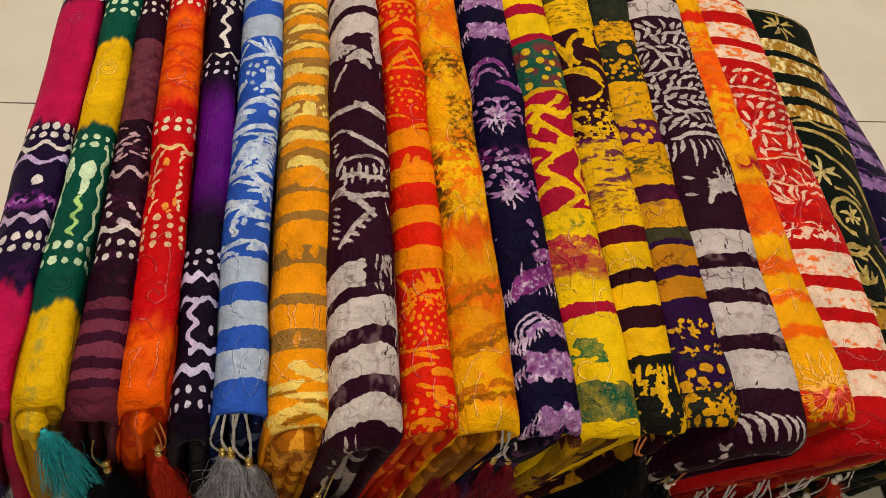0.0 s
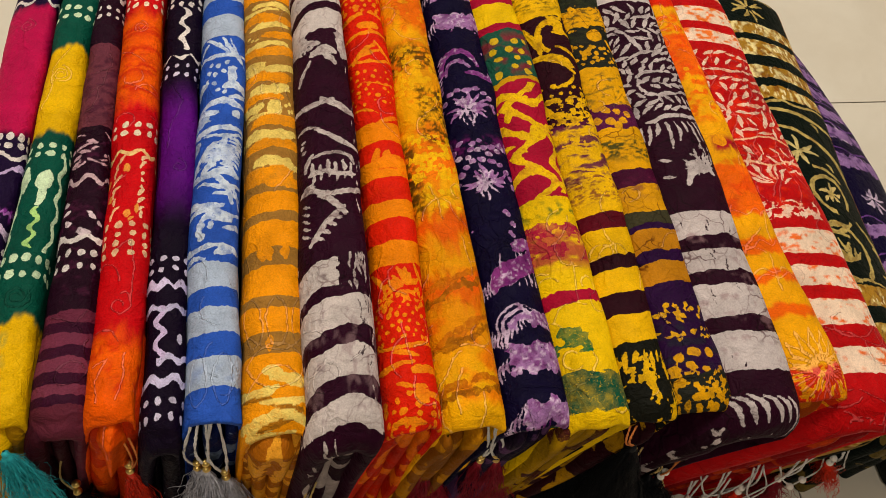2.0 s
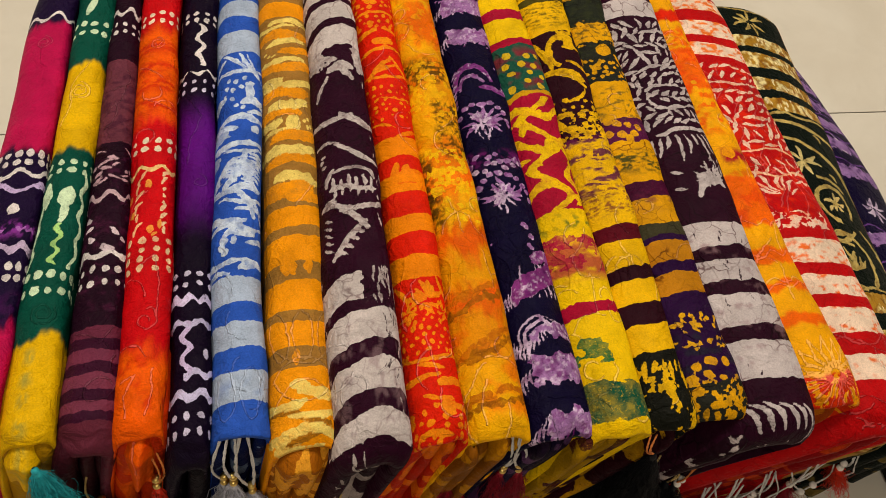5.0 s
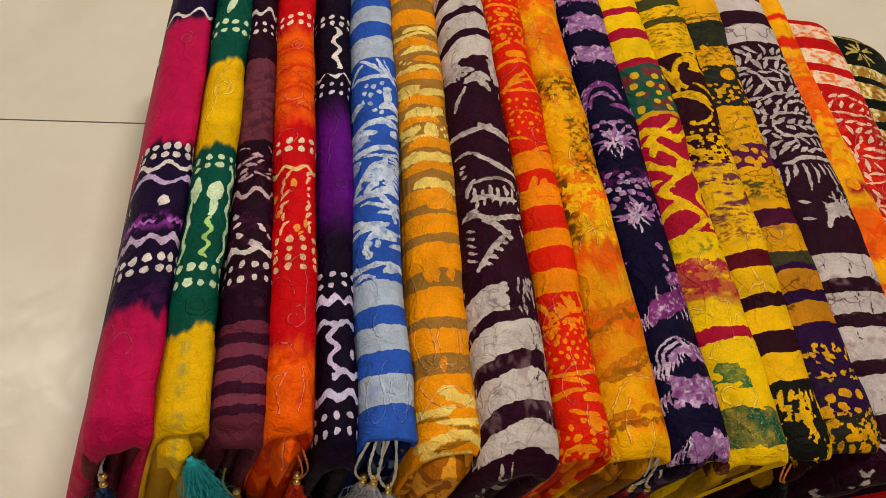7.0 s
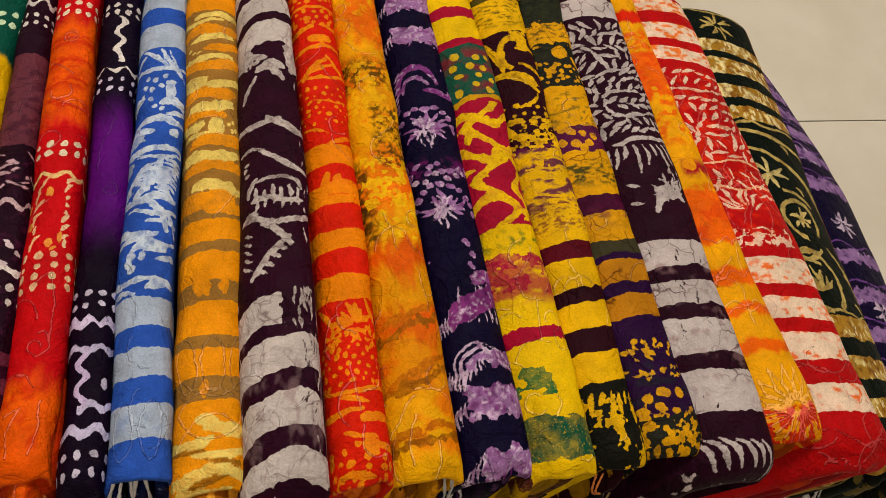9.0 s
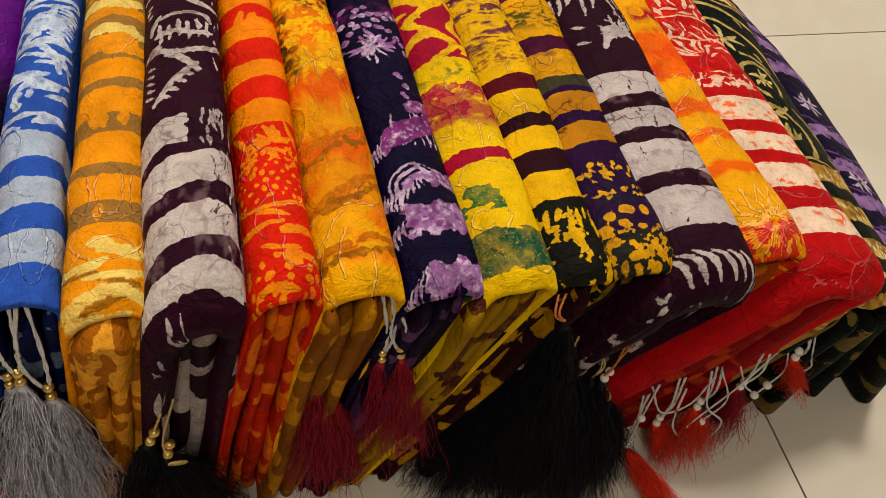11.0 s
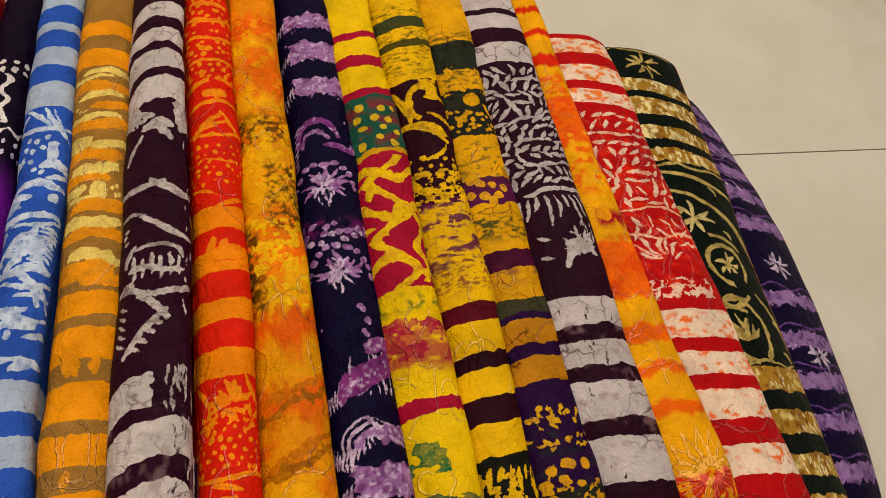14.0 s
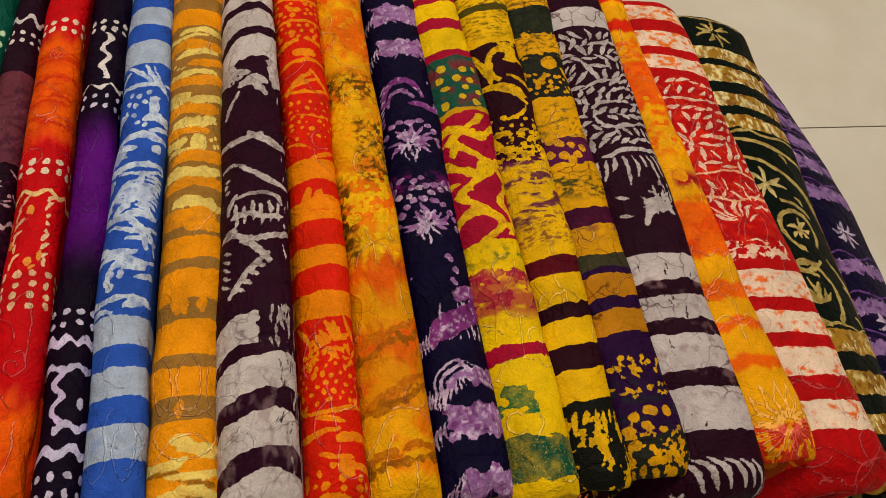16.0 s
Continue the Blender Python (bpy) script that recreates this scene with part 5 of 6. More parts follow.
CLOTHS = [
    (print_pink, dict(y=(0.205, 0.80), front=quad(-0.420, -0.335, -0.281, -0.345, 0.262, 0.272), back=quad(-0.398, -0.313, -0.266, -0.330, 0.262, 0.272), deep_l=0.24, r=0.016, dim_inside=dim_inside("6c1030"), folds=3, cap=0.035,
                      label="magenta and violet tie-dyed cloth with white dots, folded on edge")),
    (print_yellow_green, dict(y=(0.200, 0.80), front=quad(-0.345, -0.280, -0.238, -0.295, 0.276, 0.276), back=quad(-0.330, -0.265, -0.227, -0.284, 0.276, 0.276), dim_inside=dim_inside("b08a0c"), folds=2, tongue=(0.030, 0.8),
                              label="yellow and green tie-dyed cloth with pale dots, folded on edge")),
    (print_plum_mauve, dict(y=(0.200, 0.80), front=quad(-0.295, -0.237, -0.191, -0.250, 0.275, 0.275), back=quad(-0.284, -0.226, -0.199, -0.258, 0.275, 0.275), dim_inside=dim_inside("4c1c2c"), folds=3, cap=0.025,
                            label="plum and mauve striped cloth with white dots, folded on edge")),
    (print_red_orange, dict(y=(0.196, 0.80), front=quad(-0.250, -0.190, -0.148, -0.200, 0.280, 0.280), back=quad(-0.258, -0.198, -0.157, -0.209, 0.280, 0.280), dim_inside=dim_inside("c04408", "d8680c"), folds=2, tongue=(0.06, 0.62),
                            label="red and orange tie-dyed cloth with pale dots, folded on edge")),
    (print_night_purple, dict(y=(0.182, 0.80), front=quad(-0.200, -0.147, -0.115, -0.150, 0.272, 0.272), back=quad(-0.209, -0.156, -0.116, -0.151, 0.272, 0.272), dim_inside=dim_inside("180c20"), folds=2, cap=0.03,
                              label="dark violet cloth with pale dots, folded on edge")),
    (print_blue, dict(y=(0.186, 0.80), front=quad(-0.150, -0.114, -0.066, -0.105, 0.282, 0.286), back=quad(-0.151, -0.115, -0.071, -0.110, 0.282, 0.286), dim_inside=dim_inside("142c60", "8090a8"), folds=3, nose=0.002,
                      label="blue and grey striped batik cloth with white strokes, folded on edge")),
    (print_tan_orange, dict(y=(0.172, 0.80), front=quad(-0.105, -0.065, -0.012, -0.060, 0.287, 0.287), back=quad(-0.110, -0.070, -0.018, -0.066, 0.287, 0.287), dim_inside=dim_inside("a86c14", "dca43c", 0.0, 0.9), folds=4, tongue=(0.042, 0.84),
                            label="tan and orange mottled batik cloth, folded on edge")),
    (print_wine_white, dict(y=(0.160, 0.80), front=quad(-0.060, -0.011, 0.052, -0.010, 0.302, 0.308), back=quad(-0.066, -0.017, 0.034, -0.028, 0.302, 0.308), dim_inside=dim_inside("34102a", "b0a4a0", -0.02, 2.2), folds=4, cap=0.04,
                            label="dark wine cloth with broad white crackled stripes, folded on edge")),
    (print_orange_red, dict(y=(0.163, 0.80), front=quad(-0.010, 0.053, 0.098, 0.040, 0.300, 0.297), back=quad(-0.028, 0.035, 0.080, 0.022, 0.300, 0.297), dim_inside=dim_inside("b83408", "dc800c", 0.1), folds=4,
                            label="orange and red striped batik cloth with small dots, folded on edge")),
    (print_mustard, dict(y=(0.162, 0.80), front=quad(0.035, 0.099, 0.156, 0.070, 0.296, 0.292), back=quad(0.017, 0.081, 0.130, 0.044, 0.296, 0.292), dim_inside=dim_inside("8c5c0c", "b8860c"), folds=4,
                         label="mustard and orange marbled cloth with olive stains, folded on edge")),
    (print_violet, dict(y=(0.160, 0.80), front=quad(0.070, 0.157, 0.213, 0.098, 0.292, 0.282), back=quad(0.044, 0.131, 0.187, 0.072, 0.292, 0.284), dim_inside=dim_inside("241438", "68486c"), folds=4,
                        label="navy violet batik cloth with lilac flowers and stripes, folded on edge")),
    (print_yellow_magenta, dict(y=(0.155, 0.80), front=quad(0.098, 0.214, 0.266, 0.122, 0.292, 0.284), back=quad(0.072, 0.188, 0.239, 0.095, 0.294, 0.288), dim_inside=dim_inside("a08008", "4c1024", 0.1, 1.8), folds=5,
                                label="yellow batik cloth with magenta scrolls and green stains, folded on edge")),
    (print_yellow_wine, dict(y=(0.158, 0.80), front=quad(0.122, 0.267, 0.313, 0.148, 0.286, 0.281), back=quad(0.095, 0.240, 0.297, 0.132, 0.288, 0.283), dim_inside=dim_inside("3c1420", "b48c0c", 0.15, 1.4), folds=4,
                             label="yellow batik cloth with dark wine stripes, folded on edge")),
    (print_purple_mustard, dict(y=(0.164, 0.80), front=quad(0.148, 0.314, 0.368, 0.183, 0.282, 0.268), back=quad(0.132, 0.298, 0.352, 0.167, 0.284, 0.279), flare=0.015, dim_inside=dim_inside("2c2014", "8c7010"), folds=4,
                                label="purple and mustard striped crackled batik cloth, folded on edge")),
    (print_wine_leaf, dict(y=(0.148, 0.80), front=quad(0.183, 0.369, 0.431, 0.221, 0.284, 0.274), back=quad(0.167, 0.353, 0.418, 0.208, 0.290, 0.286), flare=0.015, dim_inside=dim_inside("2c0e1e", "a89c98", 0.32, 0.55), folds=5, cap=0.05,
                           label="dark wine cloth with white leaves and crackled stripes, folded on edge")),
    (print_sun_orange, dict(y=(0.165, 0.80), front=quad(0.221, 0.432, 0.491, 0.273, 0.275, 0.268), back=quad(0.208, 0.419, 0.447, 0.229, 0.279, 0.273), flare=0.015, dim_inside=dim_inside("a0500c", "c07c0c"), folds=4,
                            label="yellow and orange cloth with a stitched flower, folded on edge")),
    (print_red_leaf, dict(y=(0.148, 0.755), front=quad(0.273, 0.492, 0.573, 0.460, 0.257, 0.240), back=quad(0.229, 0.448, 0.546, 0.433, 0.262, 0.240), flare=0.008, dim_inside=dim_inside("8c1018", "b04818", 0.35), folds=5, cap=0.03, deep_l=0.06,
                          label="red cloth with pale leaves and white stripes, leaning folded")),
    (print_green_gold, dict(y=(0.140, 0.775), front=quad(0.42, 0.556, 0.655, 0.722, 0.225, 0.172), back=quad(0.42, 0.556, 0.684, 0.70, 0.225, 0.180), deep_r=0.14, deep_l=0.06,
                            flare=0.008, dim_inside=dim_inside("14201a", "7c6c3c"), folds=5, label="dark green and gold batik cloth, leaning folded on the floor")),
    (print_violet_small, dict(y=(0.175, 0.77), front=quad(0.55, 0.685, 0.768, 0.80, 0.125, 0.085), back=quad(0.50, 0.62, 0.748, 0.78, 0.165, 0.10), bow=0.040, deep_r=0.10,
                              flare=0.008, dim_inside=dim_inside("201434", "80608c"), folds=3, label="violet and lilac batik cloth lying folded on the floor")),
]
for k, (paint, spec) in enumerate(CLOTHS):
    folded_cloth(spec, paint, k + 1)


# ---- tassels, cords and beads ----
GOLD = plain_material("brass_bead", (0.62, 0.43, 0.13), 0.28, 1.0, 0.2, 200)
PEARL = plain_material("pearl_bead", (0.78, 0.72, 0.64), 0.22, 0.0, 0.1, 200, coat=0.6)
CORD = plain_material("white_cord", (0.58, 0.55, 0.52), 0.8, 0.0, 0.3, 900, 0.0006)
RUST = plain_material("orange_cord", (0.50, 0.14, 0.02), 0.8, 0.0, 0.3, 900, 0.0006)
STRAW = plain_material("gold_cord", (0.52, 0.36, 0.12), 0.6, 0.2, 0.3, 900, 0.0006)


def thread_material(name, colour, rough=0.5, shine=0.14):
    m = plain_material(name, colour, rough, 0.0, 0.55, 260)
    m.node_tree.nodes["Principled BSDF"].inputs["Specular IOR Level"].default_value = shine
    return m


GREY = thread_material("grey_thread", (0.50, 0.49, 0.55))
RED = thread_material("red_thread", (0.70, 0.03, 0.008))
TEAL = thread_material("teal_thread", (0.025, 0.34, 0.37))
BLACK = thread_material("black_thread", (0.004, 0.004, 0.006), 0.5, 0.12)
MAROON = thread_material("maroon_thread", (0.30, 0.008, 0.024))
BLUE = thread_material("blue_thread", (0.012, 0.04, 0.16))


def tube(path, radius, sides=3, spin=0.0):
    """Vertices and faces of a thin tube along a path of points; radius is a number or one for each point."""
    path = np.asarray(path, float)
    n = len(path)
    rad = np.full(n, radius) if np.isscalar(radius) else np.asarray(radius)
    tan = np.gradient(path, axis=0)
    tan /= np.maximum(np.linalg.norm(tan, axis=1, keepdims=True), 1e-9)
    ref = np.where(np.abs(tan[:, 2:3]) > 0.9, np.array([[1.0, 0, 0]]), np.array([[0, 0, 1.0]]))
    u = np.cross(tan, ref)
    u /= np.maximum(np.linalg.norm(u, axis=1, keepdims=True), 1e-9)
    v = np.cross(tan, u)
    ang = spin + np.arange(sides) * 2 * math.pi / sides
    co = path[:, None] + rad[:, None, None] * (u[:, None] * np.cos(ang)[None, :, None] + v[:, None] * np.sin(ang)[None, :, None])
    i = np.arange(n * sides).reshape(n, sides)
    j = np.roll(i, -1, axis=1)
    quads = np.stack([i[:-1], j[:-1], j[1:], i[1:]], -1).reshape(-1, 4)
    return co.reshape(-1, 3), quads


def tubes_object(name, tubes, material, parent, label=""):
    verts, faces, base = [], [], 0
    for co, q in tubes:
        verts.append(co)
        faces.append(q + base)
        base += len(co)
    co, quads = np.concatenate(verts), np.concatenate(faces)
    me = bpy.data.meshes.new(name)
    me.vertices.add(len(co))
    me.vertices.foreach_set("co", co.astype(np.float32).ravel())
    me.loops.add(quads.size)
    me.loops.foreach_set("vertex_index", quads.ravel().astype(np.int32))
    me.polygons.add(len(quads))
    me.polygons.foreach_set("loop_start", np.arange(0, quads.size, 4, dtype=np.int32))
    me.polygons.foreach_set("use_smooth", np.ones(len(quads), dtype=bool))
    me.update(calc_edges=True)
    me.materials.append(material)
    ob = new(name, me)
    ob.parent = parent
    if label:
        ob["label"] = label
    return ob


def smooth_path(pts, steps=6):
    """A curve through the points."""
    p = np.array(pts, float)
    p = np.vstack([2 * p[0] - p[1], p, 2 * p[-1] - p[-2]])
    out = []
    for k in range(1, len(p) - 2):
        for t in np.linspace(0, 1, steps, endpoint=False):
            out.append(0.5 * (2 * p[k] + (p[k + 1] - p[k - 1]) * t + (2 * p[k - 1] - 5 * p[k] + 4 * p[k + 1] - p[k + 2]) * t * t
                              + (3 * p[k] - p[k - 1] - 3 * p[k + 1] + p[k + 2]) * t ** 3))
    out.append(p[-2])
    return np.array(out)


def ball(parent, at, r, material, label):
    bm = bmesh.new()
    bmesh.ops.create_uvsphere(bm, u_segments=14, v_segments=9, radius=r)
    for v in bm.verts:
        v.co.z *= 0.92
        if abs(v.co.z) > 0.8 * r:
            v.co.z *= 0.9
    for f in bm.faces:
        f.smooth = True
    ob = part("bead", bm, material, parent, label)
    ob.matrix_basis = Matrix.Translation(at)
    return ob


def cord(parent, pts, material, r=0.0011, label="twisted cord", strands=2):
    path = smooth_path(pts)
    run = np.concatenate([[0], np.cumsum(np.linalg.norm(np.diff(path, axis=0), axis=1))])
    tubes = []
    for k in range(strands):
        a = run / 0.004 * 2 * math.pi * 0.5 + k * 2 * math.pi / strands
        off = np.stack([np.cos(a), np.sin(a) * 0.6, np.sin(a) * 0.5], 1) * r * 0.55
        tubes.append(tube(path + off, r * 0.75, 5))
    return tubes_object("cord", tubes, material, parent, label)


def tassel(cloth, anchor, knot, tip, spread, material, words, count=170, beads=None, bead_words="", cord_material=None, seed=1, frizz=0.0035, wild=0.06, thick=0.00030, pulls=2, crimp=0.0008):
    """Threads that hang from a knot below a cord with beads. Points are in the room."""
    rng = random.Random(seed)
    base = cloth.matrix_world.translation
    a, k, t = (np.array(q, float) - np.array(base) for q in (anchor, knot, tip))
    down = t - k
    long = np.linalg.norm(down)
    axis = down / long
    side = np.cross(axis, [0, 0, 1.0])
    if np.linalg.norm(side) < 1e-3:
        side = np.array([1.0, 0, 0])
    side /= np.linalg.norm(side)
    other = np.cross(axis, side)
    tubes = []
    locks = [(np.array([rng.gauss(0, 1), rng.gauss(0, 1), rng.gauss(0, 0.5)]), rng.uniform(0.62, 1.06)) for _ in range(14)]
    for n in range(int(count * 1.6)):
        ang, rr = rng.uniform(0, 6.283), math.sqrt(rng.random())
        lock, share = locks[int((ang / 6.283 + rr * 3) * 14) % 14]
        reach = long * share * rng.uniform(0.82, 1.06)
        out = (side * math.cos(ang) + other * math.sin(ang) * 0.55) * rr
        free = rng.random() < wild
        amp = frizz * (2.2 if free else 1.0)
        gone = 1.4 if free else 1.0
        bend = np.array([rng.gauss(0, 0.7), rng.gauss(0, 0.7), rng.gauss(0, 0.5)]) + lock * 0.8
        bend2 = np.array([rng.gauss(0, 1), rng.gauss(0, 1), rng.gauss(0, 0.6)])
        pts = []
        kink = np.zeros(3)
        for q in np.linspace(0, 1, 13):
            kink = kink * 0.6 + np.array([rng.gauss(0, 1), rng.gauss(0, 1), rng.gauss(0, 1)]) * crimp * 1.45
            w = 0.0022 + (spread * gone - 0.0022) * (q ** 0.75)
            p = k + axis * reach * q + out * w
            p = p + amp * (bend * math.sin(3.1 * q + n) * q + bend2 * 0.6 * math.sin(8 * q + 2 * n) * q) + kink * min(1.0, q * 4)
            if p[2] < 0.0012:
                p[2] = 0.0012 + 0.002 * rng.random() + 0.004 * rr
            pts.append(p)
        tubes.append(tube(pts, np.linspace(thick, thick * 0.6, 13), 3, rng.uniform(0, 3)))
    # bound neck
    tubes.append(tube([k - axis * 0.004, k - axis * 0.002, k + axis * 0.003, k + axis * 0.009], [0.0012, 0.0030, 0.0034, 0.0026], 8))
    ob = tubes_object("tassel", tubes, material, cloth, words)
    if cord_material:
        for c in range(pulls):
            jig = np.array([(c - 0.5) * 0.004, 0, 0])
            mid = (a + k) / 2 + np.array([rng.uniform(-0.009, 0.009), -0.005, rng.uniform(-0.004, 0.004)])
            cord(ob, [a + jig * 1.5, mid + jig, k - axis * 0.002], cord_material, 0.0013 if cord_material == CORD else 0.0010)
    if beads:
        up = (a - k) / max(np.linalg.norm(a - k), 1e-6)
        for c in range(2):
            ball(ob, k + up * (0.004 + 0.0076 * c) + np.array([0, -0.0012, 0]), 0.0040, beads, bead_words)
    return ob


cloth = {k + 1: ob for k, ob in enumerate(o for o in scene.objects if o.name.startswith("folded_dupatta"))}
GB, PB = "shiny round brass bead", "round pearly white bead"
tassel(cloth[1], (-0.335, 0.205, 0.205), (-0.335, 0.178, 0.185), (-0.352, 0.15, 0.07), 0.022, BLUE, "dark blue thread tassel", 130, GOLD, GB, CORD, 2)
tassel(cloth[2], (-0.258, 0.205, 0.262), (-0.252, 0.180, 0.254), (-0.238, 0.142, 0.190), 0.021, TEAL, "teal silky thread tassel", 190, seed=3, wild=0.12, frizz=0.003)
tassel(cloth[2], (-0.262, 0.195, 0.17), (-0.262, 0.165, 0.150), (-0.268, 0.135, 0.05), 0.015, TEAL, "teal silky thread tassel", 90, GOLD, GB, CORD, 4)
tassel(cloth[3], (-0.225, 0.20, 0.20), (-0.222, 0.165, 0.165), (-0.228, 0.105, 0.006), 0.050, BLACK, "black fluffy thread tassel", 760, GOLD, GB, STRAW, 5, 0.005, 0.05, 0.00030, 1, 0.0010)
tassel(cloth[4], (-0.166, 0.19, 0.245), (-0.168, 0.170, 0.205), (-0.176, 0.118, 0.006), 0.022, RED, "orange red thread tassel", 300, GOLD, GB, RUST, 6)
tassel(cloth[6], (-0.098, 0.186, 0.276), (-0.102, 0.162, 0.220), (-0.128, 0.118, 0.075), 0.034, GREY, "silver grey thread tassel", 320, GOLD, GB, CORD, 7, 0.0045, 0.06, crimp=0.0012)
tassel(cloth[6], (-0.088, 0.186, 0.276), (-0.088, 0.158, 0.202), (-0.100, 0.112, 0.070), 0.034, GREY, "silver grey thread tassel", 320, GOLD, GB, CORD, 8, 0.0045, 0.06, crimp=0.0012)
tassel(cloth[6], (-0.104, 0.186, 0.272), (-0.111, 0.166, 0.212), (-0.118, 0.14, 0.10), 0.020, GREY, "silver grey thread tassel", 90, GOLD, GB, CORD, 9, 0.004, 0.12, pulls=1)
tassel(cloth[8], (-0.010, 0.150, 0.205), (-0.032, 0.128, 0.170), (-0.050, 0.086, 0.006), 0.040, BLACK, "black fluffy thread tassel", 560, GOLD, GB, STRAW, 10, 0.005, 0.05, 0.00030, 1, 0.0010)
tassel(cloth[8], (-0.008, 0.148, 0.195), (-0.021, 0.120, 0.160), (0.004, 0.088, 0.005), 0.038, BLACK, "black fluffy thread tassel", 460, GOLD, GB, STRAW, 11, 0.005, 0.05, 0.00030, 1, 0.0010)
tassel(cloth[10], (0.100, 0.168, 0.232), (0.089, 0.152, 0.180), (0.074, 0.118, 0.050), 0.026, MAROON, "maroon thread tassel", 190, GOLD, GB, CORD, 12)
tassel(cloth[10], (0.104, 0.168, 0.232), (0.101, 0.146, 0.158), (0.102, 0.112, 0.045), 0.026, MAROON, "maroon thread tassel", 190, GOLD, GB, CORD, 13)
tassel(cloth[10], (0.140, 0.166, 0.272), (0.138, 0.152, 0.202), (0.142, 0.122, 0.090), 0.020, MAROON, "maroon thread tassel", 150, GOLD, GB, CORD, 14)
tassel(cloth[10], (0.146, 0.166, 0.272), (0.152, 0.150, 0.208), (0.164, 0.118, 0.085), 0.022, MAROON, "maroon thread tassel", 170, GOLD, GB, CORD, 15)
tassel(cloth[10], (0.058, 0.135, 0.03), (0.056, 0.112, 0.006), (0.112, 0.066, 0.003), 0.012, MAROON, "maroon thread tassel lying on the tiles", 110, seed=16, wild=0.1)
for n, (ci, a, k, t, sp) in enumerate((
        (12, (0.268, 0.155, 0.262), (0.272, 0.142, 0.240), (0.262, 0.088, 0.040), 0.036), (12, (0.250, 0.158, 0.182), (0.236, 0.148, 0.140), (0.182, 0.108, 0.006), 0.034),
        (13, (0.262, 0.158, 0.185), (0.255, 0.150, 0.158), (0.232, 0.080, 0.006), 0.036), (13, (0.295, 0.150, 0.200), (0.292, 0.138, 0.170), (0.284, 0.056, 0.006), 0.036),
        (14, (0.318, 0.148, 0.190), (0.318, 0.132, 0.150), (0.318, 0.066, 0.006), 0.034), (14, (0.335, 0.14, 0.140), (0.345, 0.125, 0.110), (0.352, 0.088, 0.006), 0.030))):
    tassel(cloth[ci], a, k, t, sp, BLACK, "black fluffy thread tassel", 560, PEARL if n in (1, 2) else None, PB, RUST if n in (0, 2) else STRAW, 20 + n, 0.0060, 0.08, 0.00030, crimp=0.0016)
tassel(cloth[15], (0.345, 0.143, 0.185), (0.326, 0.130, 0.152), (0.325, 0.115, 0.125), 0.008, BLACK, "black fluffy thread tassel", 60, PEARL, PB, RUST, 30)
tassel(cloth[17], (0.395, 0.135, 0.090), (0.383, 0.108, 0.030), (0.420, 0.036, 0.003), 0.017, RED, "orange red thread tassel on the tiles", 200, PEARL, PB, CORD, 31, 0.002)
tassel(cloth[17], (0.50, 0.140, 0.145), (0.488, 0.126, 0.090), (0.500, 0.112, 0.010), 0.030, MAROON, "dark red thread tassel", 200, PEARL, PB, CORD, 32, 0.005, 0.2)
tassel(cloth[17], (0.46, 0.138, 0.120), (0.448, 0.120, 0.070), (0.455, 0.085, 0.004), 0.028, RED, "dark red thread tassel", 170, PEARL, PB, CORD, 33, 0.005, 0.2)
tassel(cloth[17], (0.535, 0.142, 0.160), (0.528, 0.130, 0.130), (0.556, 0.128, 0.078), 0.024, RED, "orange red thread tassel", 200, PEARL, PB, CORD, 34, 0.003, 0.1)
loose = tassel(cloth[17], (0.425, 0.137, 0.110), (0.412, 0.118, 0.050), (0.440, 0.10, 0.006), 0.024, RED, "orange red thread tassel", 150, PEARL, PB, CORD, 35, 0.005, 0.2)
here = np.array(cloth[17].matrix_world.translation)
for pts in (((0.395, 0.135, 0.105), (0.41, 0.120, 0.075), (0.44, 0.122, 0.080), (0.455, 0.132, 0.115)), ((0.45, 0.135, 0.120), (0.452, 0.115, 0.085), (0.475, 0.105, 0.060), (0.47, 0.10, 0.020)),
            ((0.475, 0.138, 0.130), (0.49, 0.125, 0.100), (0.500, 0.120, 0.090)), ((0.515, 0.138, 0.140), (0.48, 0.122, 0.105), (0.45, 0.112, 0.070), (0.44, 0.108, 0.055)),
            ((0.545, 0.142, 0.155), (0.552, 0.130, 0.125), (0.558, 0.127, 0.110), (0.545, 0.126, 0.098))):
    cord(loose, [np.array(q) - here for q in pts], CORD, 0.0010)
for pts in (((0.43, 0.13, 0.10), (0.425, 0.112, 0.060), (0.445, 0.104, 0.030), (0.46, 0.104, 0.012)), ((0.52, 0.14, 0.145), (0.528, 0.128, 0.115), (0.516, 0.122, 0.095), (0.505, 0.118, 0.085)),
            ((0.40, 0.134, 0.11), (0.388, 0.118, 0.075), (0.384, 0.110, 0.045)), ((0.46, 0.134, 0.12), (0.475, 0.118, 0.085), (0.455, 0.110, 0.060), (0.445, 0.106, 0.04))):
    cord(loose, [np.array(q) - here for q in pts], CORD, 0.0010)
    ball(loose, np.array(pts[-1]) - here, 0.0042, PEARL, PB)
    ball(loose, np.array(pts[-2]) - here, 0.0042, PEARL, PB)
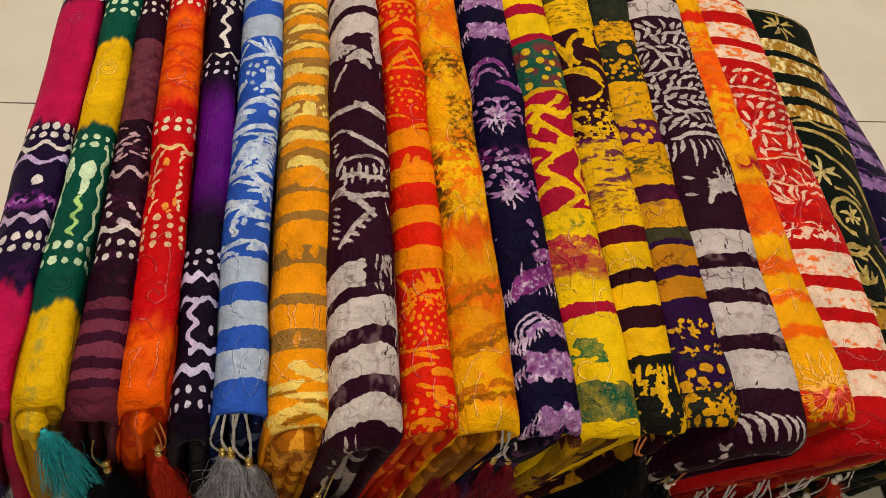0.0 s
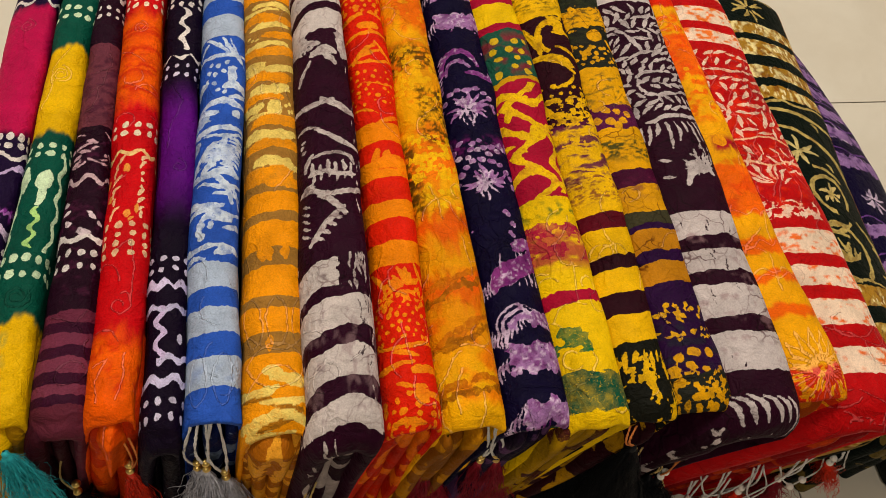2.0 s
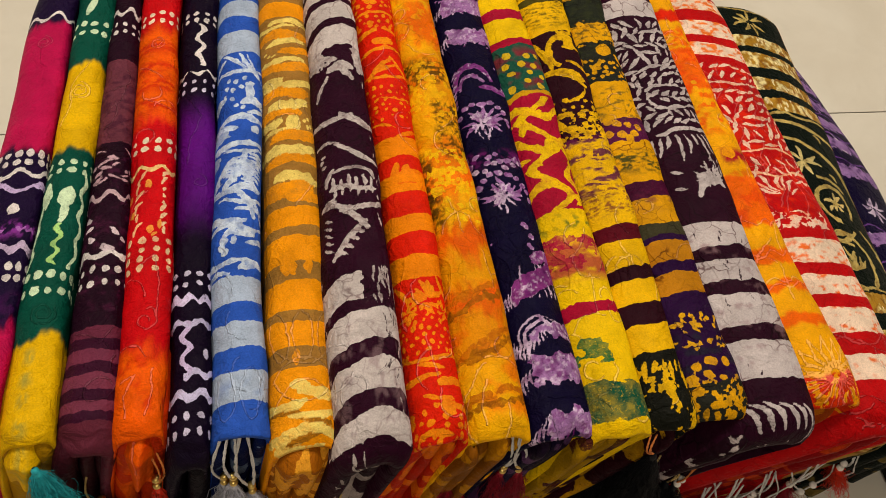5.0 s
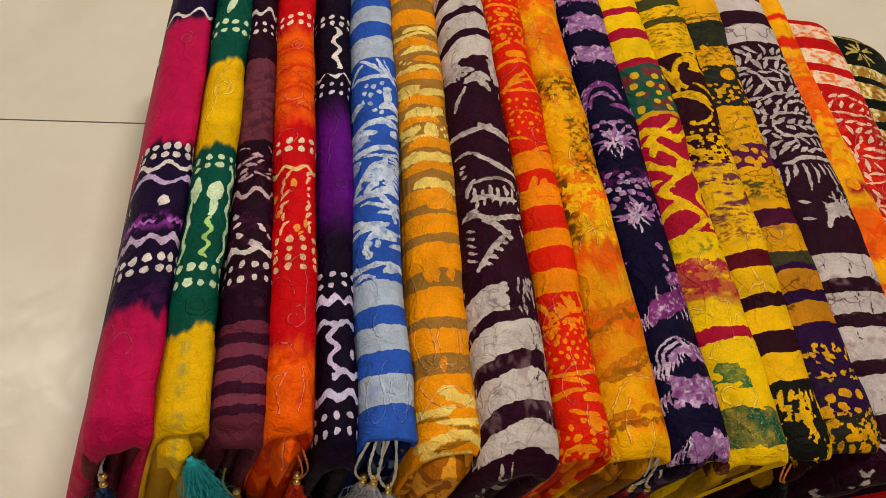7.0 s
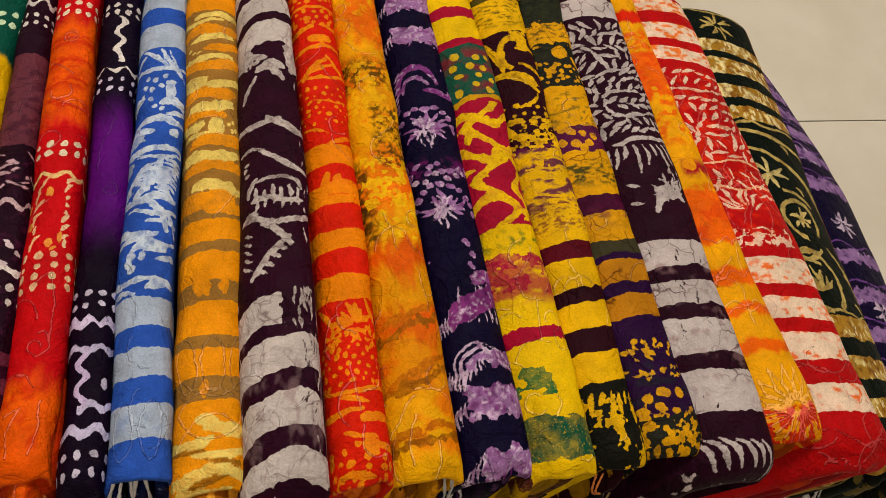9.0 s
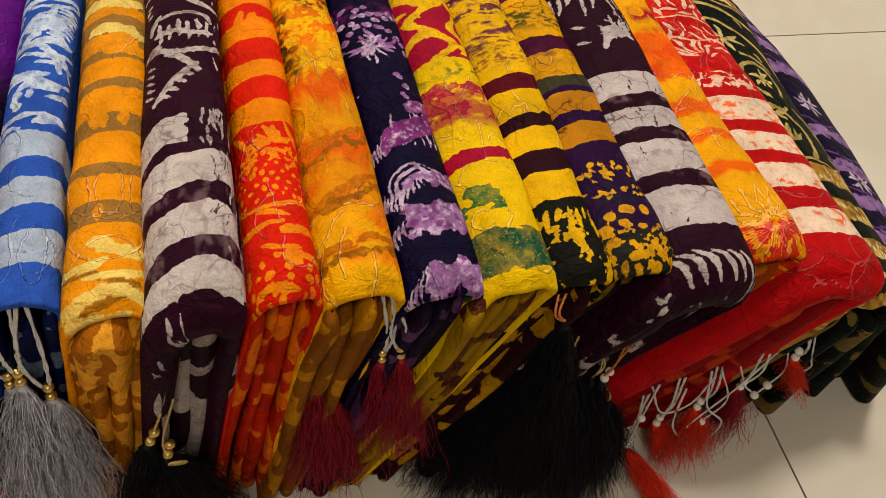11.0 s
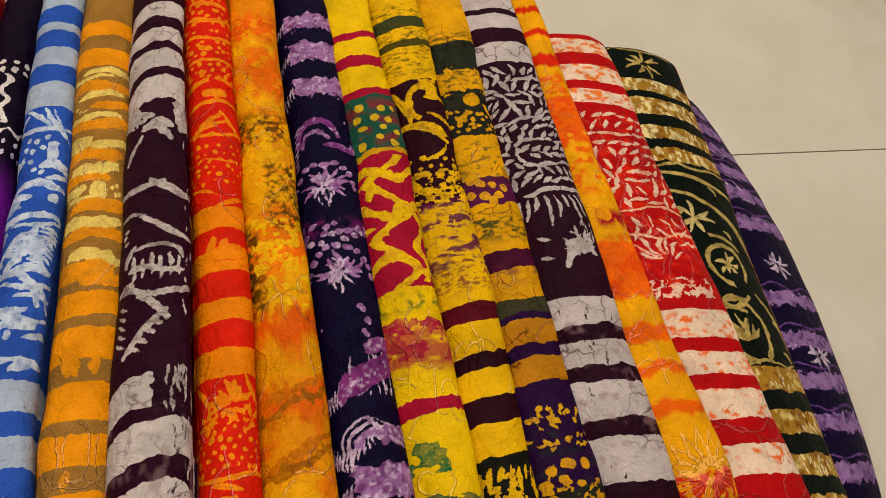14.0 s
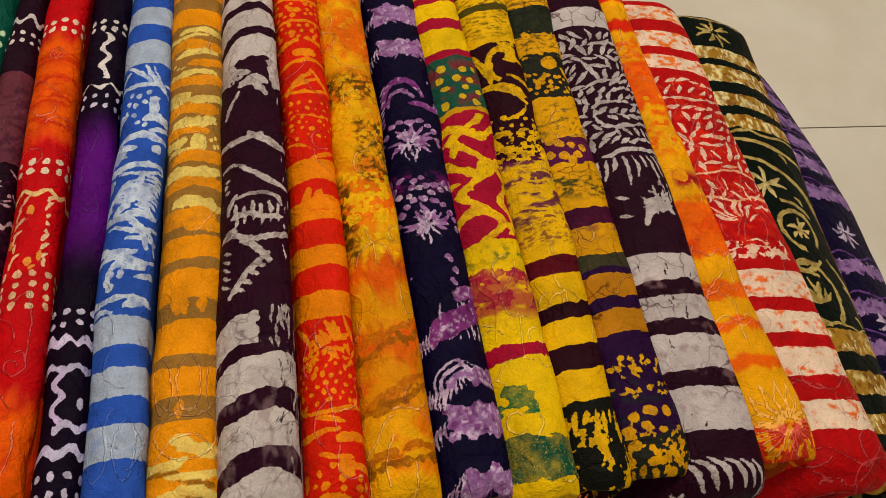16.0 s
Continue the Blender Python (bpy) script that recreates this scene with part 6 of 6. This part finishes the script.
ring = np.array([-0.014, 0.115, 0.158]) - np.array(cloth[8].matrix_world.translation)
cord(cloth[8], [ring + 0.0055 * np.array([math.cos(q * 0.7), -0.3 * math.sin(q * 0.7), math.sin(q * 0.7)]) for q in range(10)], STRAW, 0.0012, "small knotted loop of gold cord")
low = tassel(cloth[8], (-0.040, 0.112, 0.075), (-0.047, 0.101, 0.030), (-0.050, 0.092, 0.008), 0.012, STRAW, "short gold thread tassel", 40, GOLD, GB, STRAW, 41, 0.001, 0.0, pulls=2)


# ---- a wrapped parcel farther back on the tiles ----
PLASTIC = plain_material("dark_wrapping", (0.05, 0.045, 0.03), 0.25, 0.0, 0.4, 25, 0.004, 0.5)
parcel = new("parcel")
parcel.matrix_world = pose(1.53, 1.28, 0, 0, 0, 8)
tagged(parcel, "dark wrapped parcel standing on the tile floor", "parcel")
bm = bmesh.new()
box(bm, -0.18, 0.18, -0.20, 0.22, 0.0, 0.09, 0.018)
bmesh.ops.subdivide_edges(bm, edges=bm.edges[:], cuts=3, use_grid_fill=True)
for v in bm.verts:
    if v.co.z > 0.005:
        v.co += 0.006 * Vector(noise.noise_vector(v.co * 9))
part("body", bm, PLASTIC, parcel)
bm = bmesh.new()
box(bm, -0.186, 0.186, -0.02, 0.02, 0.0, 0.099, 0.004)
part("strap", bm, PEARL, parcel, "pale plastic strap")

# ---- floor tiles ----
SIDE, JOINT = 0.80, 0.0022
tile_mesh = None
for i in range(-4, 4):
    for j in range(-4, 4):
        x0, y0 = 0.568 + SIDE * i, 0.739 + SIDE * j
        x1, y1 = x0 + SIDE, y0 + SIDE
        if x1 < XA - 0.2 or x0 > XB + 0.2 or y1 < YA - 0.2 or y0 > YB + 0.2:
            continue
        if tile_mesh is None:
            bm = bmesh.new()
            box(bm, JOINT / 2, SIDE - JOINT / 2, JOINT / 2, SIDE - JOINT / 2, -0.0025, 0.0, 0.0006)
            ob = part("tile", bm, TILE, floor)
            tile_mesh = ob.data
        else:
            ob = new("tile", tile_mesh)
            ob.parent = floor
        ob.matrix_local = pose(x0, y0, 0)
